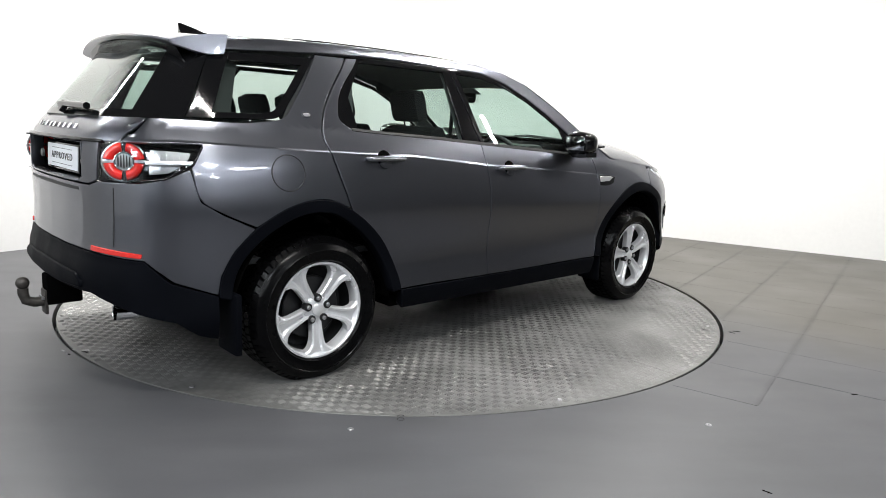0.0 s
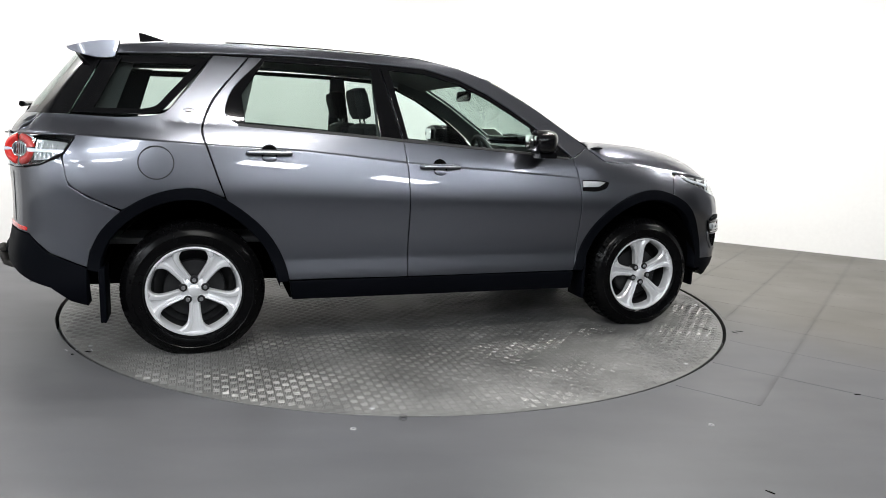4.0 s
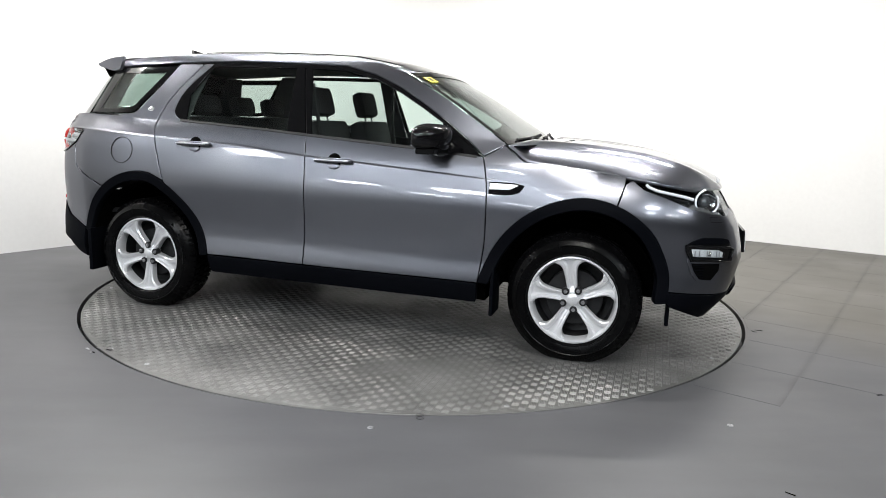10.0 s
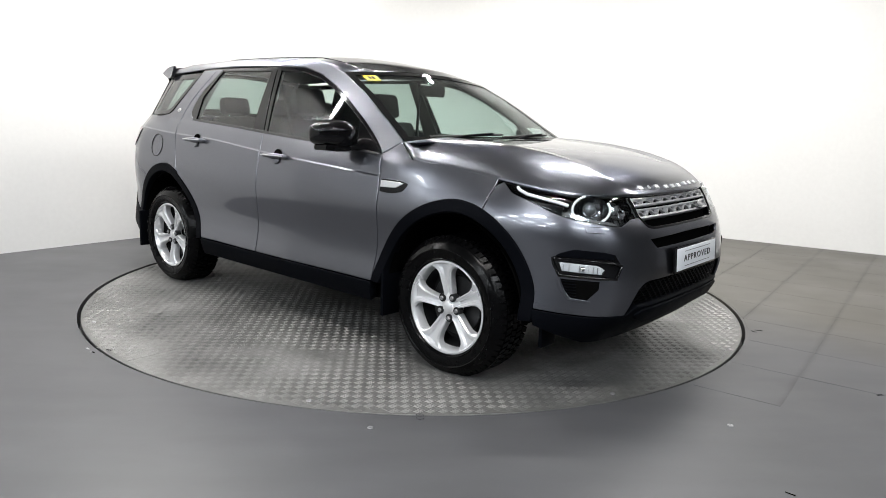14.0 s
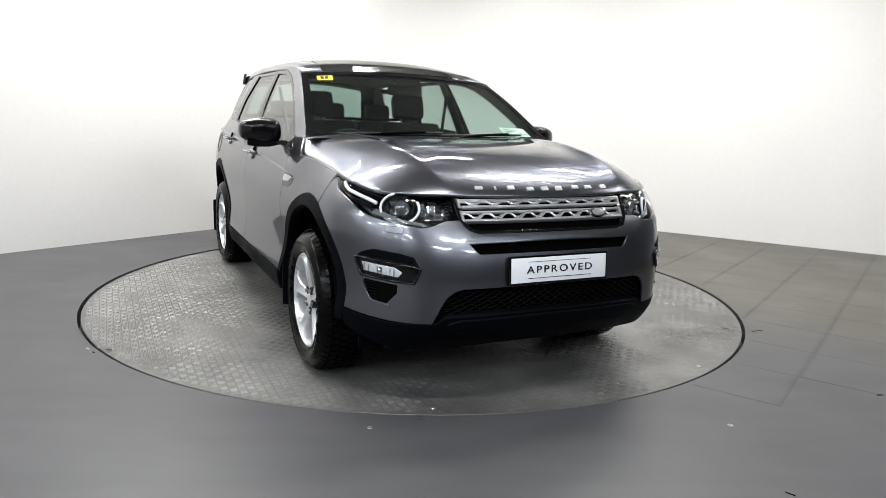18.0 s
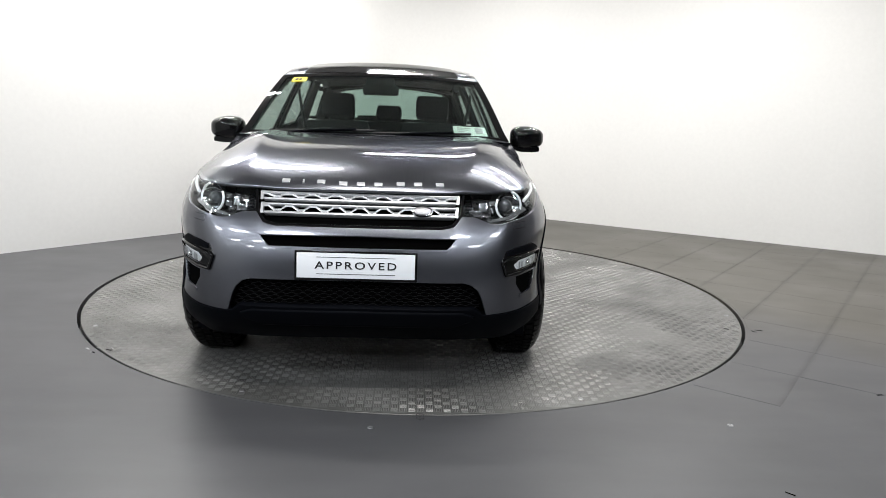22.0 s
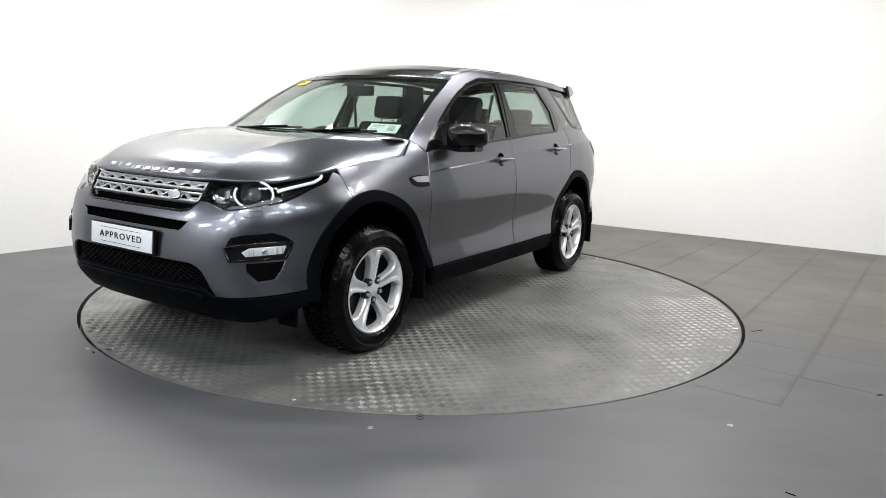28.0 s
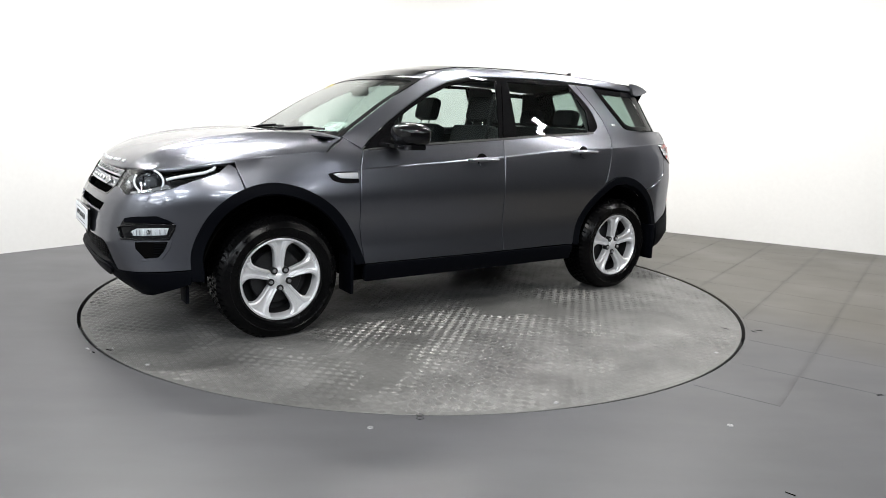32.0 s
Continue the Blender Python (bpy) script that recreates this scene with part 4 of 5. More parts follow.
# black printed borders of the rear glass
side_panel("window_border", [(-1.93, 1.232), (-1.785, 1.52), (-1.69, 1.528), (-1.80, 1.30), (-1.84, 1.235)], GLOSS_BLACK, CAR, out=-0.002, sharp="all", roll=0.001)
side_panel("window_border", [(-1.69, 1.528), (-1.27, 1.537), (-1.31, 1.50), (-1.70, 1.492)], GLOSS_BLACK, CAR, out=-0.002, sharp="all", roll=0.001)
side_panel("window_border", [(-1.27, 1.537), (-1.44, 1.332), (-1.52, 1.252), (-1.60, 1.236), (-1.60, 1.262), (-1.54, 1.278), (-1.475, 1.345), (-1.31, 1.535)], GLOSS_BLACK, CAR, out=-0.002, sharp=(0, 3, 4, 7), roll=0.001)
side_panel("window_border", [(-1.60, 1.236), (-1.86, 1.233), (-1.85, 1.258), (-1.60, 1.262)], GLOSS_BLACK, CAR, out=-0.002, sharp="all", roll=0.001)
RW = cross(Q, np.linspace(-0.28, -0.19, 12), np.zeros(12), n=40, p=4.5) * (1, 1.003, 1) + (-0.003, 0, 0)
for a, b in ((0, 5), (35, 40)):
    grid_part("window_border", RW[:, a:b], GLOSS_BLACK, CAR)
grid_part("window_border", RW[:2, 4:36], GLOSS_BLACK, CAR)
# ---- dark body inside, wheel wells
def tub():
    """The closed dark pan under the cabin and engine, with round wheel wells."""
    boxed("underbody", (0.0, 0, 0.39), (1.75, 1.66, 0.26), UNDER, CAR)
    boxed("floor_pan", (0.0, 0, 0.46), (3.9, 1.02, 0.32), UNDER, CAR)
    boxed("engine_block", (1.45, 0, 0.66), (1.1, 1.06, 0.42), UNDER, CAR)
    for x in (WX, -WX):
        for sd in (1, -1):
            bm = bmesh.new()
            rings = []
            for y in (0.50, 0.89):
                rings.append([bm.verts.new((x + 0.44 * math.cos(radians(a)), y * sd, WZ + 0.465 * math.sin(radians(a)))) for a in range(0, 181, 10)])
            for i in range(len(rings[0]) - 1):
                bm.faces.new((rings[0][i], rings[0][i + 1], rings[1][i + 1], rings[1][i]))
            bm.faces.new(rings[0])
            part("wheel_well", bm, UNDER, CAR)


tub()
# dark liners behind the outer panels
for sd in (1, -1):
    panel("inner_liner", chart("x", [(0.86, 0.90), (0.86, 1.04), (1.1, 1.03), (1.65, 0.985), (1.95, 0.95), (1.95, 0.90)]), UNDER, CAR, side=sd, out=-0.075, roll=0, thick=0.004)
whole("nose_liner", chart("f", [(0.0, 0.28), (0.6, 0.28), ("x", 1.87, 0.36), ("x", 1.87, 0.60), ("x", 1.80, 0.88), ("f", 0.62, 0.93), ("f", 0.0, 0.93)]), UNDER, CAR, out=-0.085, roll=0, thick=0.004)
bm = bmesh.new()
lathe(bm, [(0.0005, -1.56), (0.03, -1.56), (0.03, 0.0)], 10, m=pose(WX, 0.78, WZ))
part("axle", bm, UNDER, CAR)
bm = bmesh.new()
lathe(bm, [(0.0005, -1.56), (0.03, -1.56), (0.03, 0.0)], 10, m=pose(-WX, 0.78, WZ))
part("axle", bm, UNDER, CAR)


def on_skin(kind, a, z, side=1, out=0.0):
    """A pose on the skin: x along it, y up it, z outwards."""
    s = s_of(kind, a, z)
    p, n = lift(np.array([s]), np.array([z]), out)
    p, n = Vector(p[0]) * 1, Vector(n[0])
    if side < 0:
        p.y, n.y = -p.y, -n.y
    r = Vector((0, 0, 1)).cross(n).normalized()
    u = n.cross(r)
    m = Matrix((r, u, n)).transposed().to_4x4()
    m.translation = p
    return m


def disc_on(name, m, rx, rz, h, material, parent, label="", n=32):
    bm = bmesh.new()
    lathe(bm, [(0.0005, h), (0.82, h), (0.95, h * 0.8), (1.0, 0.0), (1.0, -0.004)], n, "z", m=m @ Matrix.Diagonal((rx, rz, 1, 1)))
    return part(name, bm, material, parent, label)


def ring_on(name, m, rx, rz, r, material, parent, a0=0, a1=360, label=""):
    n = 40
    pts = [m @ Vector((rx * math.cos(radians(a0 + (a1 - a0) * i / n)), rz * math.sin(radians(a0 + (a1 - a0) * i / n)), 0)) for i in range(n + (0 if a1 - a0 == 360 else 1))]
    return tube(name, pts, r, material, parent, label, cyclic=a1 - a0 == 360)


# ---- badges, fuel flap, handles, side vents
for sd in (1, -1):
    m = on_skin("x", -1.38, 1.262, sd, 0.001)
    b = disc_on("badge", m, 0.026, 0.014, 0.004, CHROME, CAR, "small oval badge")
    disc_on("badge_face", m @ pose(0, 0, 0.0015), 0.021, 0.010, 0.004, STEEL, b)
m = on_skin("x", -1.535, 1.0, -1, 0.0)
ring_on("fuel_flap_gap", m, 0.083, 0.083, 0.0028, SEAL, CAR)


def handle(x, z, sd, parent):
    m = on_skin("x", x, z, sd, 0.0)
    k = -sd
    disc_on("handle_cup", m @ pose(0, 0.002, 0.0005), 0.043, 0.046, 0.002, UNDER, parent)
    disc_on("handle_key_cover", m @ pose(0.0, -0.026, 0.006), 0.037, 0.02, 0.006, PAINT, parent)
    bm = bmesh.new()
    rows = []
    for u, w, h in ((-0.118, 0.008, 0.018), (-0.112, 0.013, 0.034), (-0.06, 0.0145, 0.043), (0.0, 0.015, 0.046), (0.06, 0.0145, 0.043), (0.112, 0.013, 0.034), (0.118, 0.008, 0.018)):
        rows.append([bm.verts.new(m @ Vector((u, w * math.cos(radians(a)), h - 0.011 + 0.011 * math.sin(radians(a))))) for a in range(0, 360, 30)])
    for r0, r1 in zip(rows, rows[1:]):
        for i in range(12):
            bm.faces.new((r0[i], r0[(i + 1) % 12], r1[(i + 1) % 12], r1[i]))
    bm.faces.new(rows[0])
    bm.faces.new(rows[-1])
    bmesh.ops.recalc_face_normals(bm, faces=bm.faces)
    part("door_handle", bm, PAINT, parent, "grey painted door handle", angle=60)
    bm = bmesh.new()
    box(bm, (0, -0.003, 0.047), (0.215, 0.006, 0.003), m, 0.001)
    part("handle_strip", bm, SATIN, parent, "bright strip along the handle")


for i, sd in ((0, 1), (1, -1)):
    handle(-0.04, 1.002, sd, fd[i])
    handle(-0.985, 1.058, sd, rd[i])

VENT = [(0.884, 0.941), (1.035, 0.938), (1.080, 0.929), (1.057, 0.894), (1.01, 0.877), (0.884, 0.874)]
side_panel("side_vent", VENT, GLOSS_BLACK, CAR, out=0.002, sharp=(0, 2, 5), label="gloss black wing vent")
side_panel("vent_insert", [(0.887, 0.935), (1.02, 0.933), (1.048, 0.927), (1.0, 0.902), (0.887, 0.898)], SATIN, CAR, out=0.006, sharp="all", label="satin silver vent blade")


# ---- door mirrors
def mirror_unit(sd):
    bm = bmesh.new()
    bmesh.ops.create_uvsphere(bm, u_segments=28, v_segments=18, radius=1.0)
    for v in bm.verts:
        x, y, z = v.co
        # squared-off pod, flat on its back, tapering outwards
        f = lambda t, p: math.copysign(abs(t) ** p, t)
        x, y, z = f(x, 0.7), f(y, 0.62), f(z, 0.62)
        x = x * 0.105 if x > 0 else x * 0.07
        tap = 1 - 0.22 * max(0, y)
        v.co = (0.555 + x * tap - 0.03 * y, sd * (0.975 + 0.115 * y), 1.155 + z * 0.077 * tap + 0.006)
    bmesh.ops.recalc_face_normals(bm, faces=bm.faces)
    m = part("door_mirror", bm, GLOSS_BLACK, CAR, "gloss black door mirror", angle=180)
    bm = bmesh.new()
    box(bm, (0.484, sd * 0.975, 1.160), (0.006, 0.145, 0.085), None, 0.002)
    part("mirror_glass", bm, CHROME, m, "mirror glass")
    bm = bmesh.new()
    rows = []
    for y, x0, x1, z0, z1 in ((0.845, 0.58, 0.72, 1.085, 1.112), (0.88, 0.57, 0.67, 1.085, 1.108), (0.93, 0.515, 0.64, 1.070, 1.10), (1.0, 0.505, 0.635, 1.070, 1.105), (1.055, 0.51, 0.615, 1.076, 1.105)):
        rows.append([bm.verts.new((x0, sd * y, z0)), bm.verts.new((x1, sd * y, z0)), bm.verts.new((x1, sd * y, z1)), bm.verts.new((x0, sd * y, z1))])
    for a, b in zip(rows, rows[1:]):
        for i in range(4):
            bm.faces.new((a[i], a[(i + 1) % 4], b[(i + 1) % 4], b[i]))
    bm.faces.new(rows[0])
    bm.faces.new(rows[-1])
    bmesh.ops.recalc_face_normals(bm, faces=bm.faces)
    bmesh.ops.bevel(bm, geom=bm.edges[:], offset=0.004, segments=2, affect="EDGES")
    part("mirror_foot", bm, GLOSS_BLACK, m)


mirror_unit(1)
mirror_unit(-1)


def skin_line(pts, sd, out):
    """Points lifted off the skin along a line of (kind, place, height)."""
    return [on_skin(k, a, z, sd, out).translation for k, a, z in pts]


# ---- headlights
HEAD = [(0.455, 0.846), (0.51, 0.836), (0.59, 0.812), (0.69, 0.824), ("x", 1.92, 0.861), ("x", 1.80, 0.907), ("x", 1.70, 0.943), ("x", 1.635, 0.986), ("x", 1.80, 0.982), ("x", 1.92, 0.966), ("f", 0.62, 0.952), ("f", 0.455, 0.93)]


def headlights():
    c = chart("f", HEAD)
    P = smooth_poly(c, 4, (0, 7, 8, 11))
    for i, h in enumerate(both("headlight", P, HOUSING, CAR, out=-0.078, label="black-framed headlight")):
        sd = 1 if i == 0 else -1
        panel("lens_cover", P, CLEAR, h, side=sd, out=-0.002, thick=0.003, roll=0)
        m0 = on_skin("f", 0.690, 0.894, sd, -0.030).translation
        nn = Vector((math.cos(radians(43)), sd * math.sin(radians(43)), 0.12)).normalized()
        rr = Vector((0, 0, 1)).cross(nn).normalized()
        m = Matrix((rr, nn.cross(rr), nn)).transposed().to_4x4()
        m.translation = m0
        ring_on("light_ring", m, 0.088, 0.064, 0.0055, DRL, h, 150 if sd > 0 else -250, 430 if sd > 0 else 30, "white ring light")
        bm = bmesh.new()
        lathe(bm, [(0.064, -0.001), (0.060, -0.016), (0.050, -0.030), (0.034, -0.040), (0.0005, -0.044)], 40, "z", m=m @ Matrix.Diagonal((1.28, 0.97, 1, 1)))
        part("main_reflector", bm, REFLECTOR, h, "chromed reflector bowl")
        for k in (-1, 1):
            boxed("bowl_rib", (0.052 * k, 0.0, -0.028 + 0.004 * abs(k)), (0.0035, 0.085 - 0.012 * abs(k), 0.004), GLOSS_BLACK, h, bevel=0.001, m=m)
        bm = bmesh.new()
        bmesh.ops.create_uvsphere(bm, u_segments=24, v_segments=12, radius=0.035, matrix=m @ pose(0.0, 0.0, -0.024))
        part("projector_lens", bm, mat_lens, h, "clear projector lens")
        # angled facets towards the grille
        for k, (fy, fz, w, h_, ta, tb) in enumerate(((0.520, 0.898, 0.040, 0.034, 18, -12), (0.556, 0.888, 0.036, 0.040, -16, 10), (0.530, 0.862, 0.044, 0.028, 8, 24), (0.572, 0.856, 0.038, 0.022, -10, -20), (0.500, 0.874, 0.026, 0.030, 22, 6), (0.596, 0.905, 0.030, 0.026, -14, -24), (0.548, 0.918, 0.040, 0.018, 6, -30), (0.592, 0.874, 0.026, 0.024, 20, 18))):
            boxed("facet", (0, 0, 0), (w, h_, 0.006), BOWL if k % 3 else REFLECTOR, h, bevel=0.002, m=on_skin("f", fy, fz, sd, -0.03) @ pose(0, 0, 0, tb, ta, 0))
        for k in range(5):
            boxed("lamp_fin", (0, 0, 0), (0.03, 0.003, 0.012), BLACK_PLASTIC, h, bevel=0.0005, m=on_skin("f", 0.484, 0.862 + 0.013 * k, sd, -0.02))
        panel("bright_wing", chart("f", [(0.58, 0.826), (0.69, 0.834), ("x", 1.93, 0.866), ("x", 1.95, 0.885), ("f", 0.69, 0.85), ("f", 0.60, 0.84)]), LAMP_WHITE, h, side=sd, out=-0.03, thick=0.004)
        # the hooked light bar towards the wing, and chrome fillets
        q = [on_skin("x", x, z, sd, -0.016).translation for x, z in ((1.70, 0.975), (1.715, 0.962), (1.76, 0.945), (1.84, 0.93), (1.90, 0.918), (1.945, 0.905))]
        tube("light_bar", q, 0.0080, DRL, h, "white light bar")
        panel("black_shelf", chart("x", [(1.74, 0.930), (1.83, 0.918), (1.93, 0.905), (1.93, 0.872), (1.86, 0.893), (1.79, 0.912)]), DARK_CHROME, h, side=sd, out=-0.03, thick=0.004)


mat_lens = mat("lamp_glass", (0.16, 0.17, 0.18), 0.03, metal=0.6, coat=1.0)
DARK_CHROME = mat("dark_chrome", (0.11, 0.112, 0.116), 0.10, metal=1.0, grain=0.3, scale=45)
HOUSING = mat("grey_lamp_housing", (0.15, 0.152, 0.158), 0.16, metal=0.7, grain=0.2, scale=40, coat=0.5)
REFLECTOR = mat("chromed_reflector", (0.36, 0.365, 0.375), 0.16, metal=1.0, grain=0.3, scale=45)
BOWL = mat("faceted_reflector", (0.70, 0.705, 0.72), 0.14, metal=0.9, grain=0.25, scale=60, bump=0.3)
LAMP_CLEAR = mat("clear_bright_lamp", (0.82, 0.84, 0.86), 0.2, metal=0.25, coat=0.8)
LAMP_WHITE = mat("bright_lamp_reflector", (0.55, 0.56, 0.57), 0.12, metal=0.8, coat=0.6)
headlights()


# ---- grille bars with honeycomb links
def grille_bar(z0, z1, y1):
    def strip_poly(a, b, ya):
        half = chart("f", [(0.0, a), (ya * 0.5, a), (ya, a), (ya, b), (ya * 0.5, b), (0.0, b)])
        return half
    g = whole("grille_bar", strip_poly(z1 - 0.007, z1, y1), SATIN, CAR, out=-0.006, thick=0.03, roll=0.002, label="satin silver honeycomb grille bar")
    whole("lower_rail", strip_poly(z0, z0 + 0.009, y1 - 0.012), SATIN, g, out=-0.004, thick=0.03, roll=0.002)
    # trapezoid wave of links
    zt, zb = z1 - 0.012, z0 + 0.014
    T = 0.104
    n = int(2 * y1 / (T / 2))
    bm = bmesh.new()
    pts = []
    y = -y1 + 0.005
    up = True
    while y < y1 - 0.03:
        pts += [(y, zt if up else zb), (y + 0.026, zt if up else zb)]
        y += T / 2
        up = not up
    pts.append((y1 - 0.005, pts[-1][1]))
    def at(y, z, out):
        s = s_of("f", abs(y), z)
        p, nn = lift(np.array([s]), np.array([z]), out)
        q = Vector(p[0])
        q.y = math.copysign(q.y, y)
        return q
    def link(p, q, w):
        a, b = at(*p, -0.008), at(*q, -0.008)
        d = (b - a).normalized()
        u = Vector((1, 0, 0.2)).cross(d).normalized() * w
        bk = Vector((-0.022, 0, 0))
        vs = [bm.verts.new(v) for v in (a - u, b - u, b + u, a + u, a - u + bk, b - u + bk, b + u + bk, a + u + bk)]
        for f in ((0, 1, 2, 3), (4, 7, 6, 5), (0, 4, 5, 1), (1, 5, 6, 2), (2, 6, 7, 3), (3, 7, 4, 0)):
            bm.faces.new([vs[i] for i in f])
    for p, q in zip(pts, pts[1:]):
        link(p, q, 0.0035)
    for k in range(0, len(pts) - 2, 2):
        y, z = pts[k]
        link((y, z), (y, z1 - 0.003 if z == zt else z0 + 0.004), 0.003)
        link((y + 0.026, z), (y + 0.026, z1 - 0.003 if z == zt else z0 + 0.004), 0.003)
    link((-y1 + 0.004, z0), (-y1 + 0.002, z1), 0.006)
    link((y1 - 0.004, z0), (y1 - 0.002, z1), 0.006)
    bmesh.ops.recalc_face_normals(bm, faces=bm.faces)
    part("honeycomb", bm, SATIN, g)


grille_bar(0.893, 0.930, 0.437)
grille_bar(0.838, 0.880, 0.432)
GF = chart("f", [(0.0, 0.797), (0.36, 0.797), (0.405, 0.808), (0.44, 0.845), (0.452, 0.93), (0.462, 0.93), (0.452, 0.842), (0.415, 0.797), (0.36, 0.786), (0.0, 0.786)])
whole("grille_frame", GF, GLOSS_BLACK, CAR, out=0.001, roll=0.002)
m = on_skin("f", 0.275, 0.857, 1, 0.004)
b = disc_on("front_badge", m, 0.047, 0.025, 0.006, CHROME, CAR, "oval grille badge")
disc_on("badge_face", m @ pose(0, 0, 0.002), 0.040, 0.019, 0.006, STEEL, b)
SLIP = chart("f", [(0.0, 0.703), (0.385, 0.703), (0.40, 0.715), (0.395, 0.696), (0.385, 0.692), (0.0, 0.692)])
whole("slot_lip", SLIP, PAINT, CAR, out=0.001, roll=0.002)


MESH = mat("black_mesh_plastic", (0.0025, 0.0025, 0.003), 0.4, spec=0.04)


def lower_mesh():
    """Wavy slats of the lower intake."""
    g = None
    for k in range(9):
        z = 0.435 + 0.0145 * k
        y1 = 0.555 - (z - 0.43) * 0.5
        n = 90
        pts = []
        for i in range(n + 1):
            y = -y1 + 2 * y1 * i / n
            zz_ = z + 0.0035 * (1 if (i // 2) % 2 else -1) * (1 if k % 2 else -1)
            s = s_of("f", abs(y), zz_)
            p = surf(np.array([s]), np.array([zz_]))[0]
            pts.append((p[0] - 0.026, math.copysign(p[1], y), zz_))
        tube("intake_slat", pts, 0.0026, MESH, CAR, n=1)


lower_mesh()
SK = chart("f", [(0.0, 0.425), (0.46, 0.42), (0.52, 0.40), (0.50, 0.375), (0.42, 0.345), (0.0, 0.35)])
whole("skid_lip", SK, BLACK_PLASTIC, CAR, out=0.014, thick=0.02, roll=0.006)


# ---- fog lamps
def fogs():
    bez = chart("f", [(0.63, 0.64), (0.655, 0.690), (0.70, 0.703), ("x", 2.0, 0.712), ("x", 1.955, 0.695), ("x", 1.915, 0.671), ("x", 1.918, 0.648), ("x", 1.945, 0.586), ("f", 0.655, 0.578)])
    pocket = chart("f", [(0.71, 0.570), ("x", 1.95, 0.577), ("x", 1.98, 0.508), ("x", 2.0, 0.488), ("f", 0.745, 0.479), ("f", 0.712, 0.53)])
    lip = chart("x", [(1.928, 0.60), (1.945, 0.535), (1.985, 0.478), (2.075, 0.464), (2.07, 0.477), (1.998, 0.489), (1.962, 0.54), (1.944, 0.60)])
    lamp = chart("f", [(0.695, 0.622), (0.72, 0.641), ("x", 1.945, 0.651), ("x", 1.958, 0.611), ("f", 0.71, 0.600)])
    for i, f in enumerate(both("fog_lamp", bez, GLOSS_BLACK, CAR, out=0.001, thick=0.02, label="gloss black fog lamp surround")):
        sd = 1 if i == 0 else -1
        panel("brow", chart("f", [(0.66, 0.690), (0.70, 0.702), ("x", 2.0, 0.711), ("x", 1.955, 0.694), ("x", 1.93, 0.678), ("f", 0.66, 0.668)]), BLACK_PLASTIC, f, side=sd, out=0.006, thick=0.008)
        tube("bezel_frame", skin_line((("f", 0.632, 0.640), ("f", 0.66, 0.650), ("f", 0.72, 0.658), ("x", 1.98, 0.667), ("x", 1.918, 0.668), ("x", 1.925, 0.640), ("x", 1.948, 0.590), ("f", 0.72, 0.584), ("f", 0.655, 0.581)), sd, 0.006), 0.0075, GLOSS_BLACK, f, cyclic=True)
        panel("lamp_reflector", lamp, LAMP_CLEAR, f, side=sd, out=0.004, thick=0.004)
        for k in range(9):
            mm = on_skin("f", 0.708 + 0.0125 * k, 0.618 + 0.0012 * k, sd, 0.008)
            boxed("lamp_rib", (0, 0, 0), (0.003, 0.030, 0.004), STEEL if k % 3 else LAMP_CLEAR, f, bevel=0, m=mm)
        bm = bmesh.new()
        bmesh.ops.create_uvsphere(bm, u_segments=14, v_segments=8, radius=0.012, matrix=on_skin("f", 0.762, 0.626, sd, 0.006))
        part("bulb", bm, CHROME, f)
        panel("lamp_lens", lamp, CLEAR, f, side=sd, out=0.014, thick=0.003, roll=0)
        panel("fog_pocket", pocket, UNDER, f, side=sd, out=0.001, thick=0.01, label="black mesh pocket below the fog lamp")
        panel("pocket_lip", lip, PAINT, f, side=sd, out=0.007, thick=0.008, roll=0.002)
        for k in range(6):
            mm = on_skin("x", 1.985 + 0.003 * k, 0.565 - 0.0135 * k, sd, 0.003)
            boxed("pocket_rib", (0, 0, 0), (0.066 - 0.004 * k, 0.004, 0.005), BLACK_PLASTIC, f, bevel=0.001, m=mm)
        j = chart("f", [(0.68, 0.812), (0.75, 0.814), (0.75, 0.786), (0.69, 0.782)])
        panel("washer_gap", j, SEAL, CAR, side=sd, out=0.0003, roll=0.0005, thick=0.004)
        panel("washer_cover", inset_poly(j, 0.002), PAINT, CAR, side=sd, out=0.0012, roll=0.001, thick=0.004)


fogs()


# ---- plates
def plate(m, name="show_plate"):
    b = boxed(name, (0, 0, -0.008), (0.524, 0.128, 0.016), GLOSS_BLACK, CAR, "white show plate in a black frame", bevel=0.004, m=m)
    boxed("plate_face", (0, 0.002, 0.001), (0.503, 0.108, 0.006), WHITE_PLATE, b, bevel=0.001, m=m)
    me = text_mesh("APPROVED", 0.060, 0.0008)
    me.transform(m @ pose(0, 0.002, 0.0052) @ Matrix.Diagonal((0.98, 0.74, 1, 1)))
    part_mesh("lettering", me, LETTER, b, "black word on the plate", smooth=False)
    for y in (0.038, -0.034):
        boxed("plate_line", (0, y, 0.0046), (0.335, 0.0022, 0.001), LETTER, b, bevel=0, m=m)


def facing(x, y, z, yaw, tilt):
    """Pose with x to the viewer's right, y up, z outwards, for a face turned to yaw degrees."""
    return pose(x, y, z, 0, 0, yaw) @ pose(0, 0, 0, 90 + tilt, 0, 90) @ pose(0, 0, 0)


plate(facing(2.262, -0.004, 0.630, 0, -4))
plate(facing(-2.238, -0.03, 1.022, 180, -3))

# ---- plain blocks where the name stands on the bonnet and tailgate
BG = bonnet_grid(120, 81)


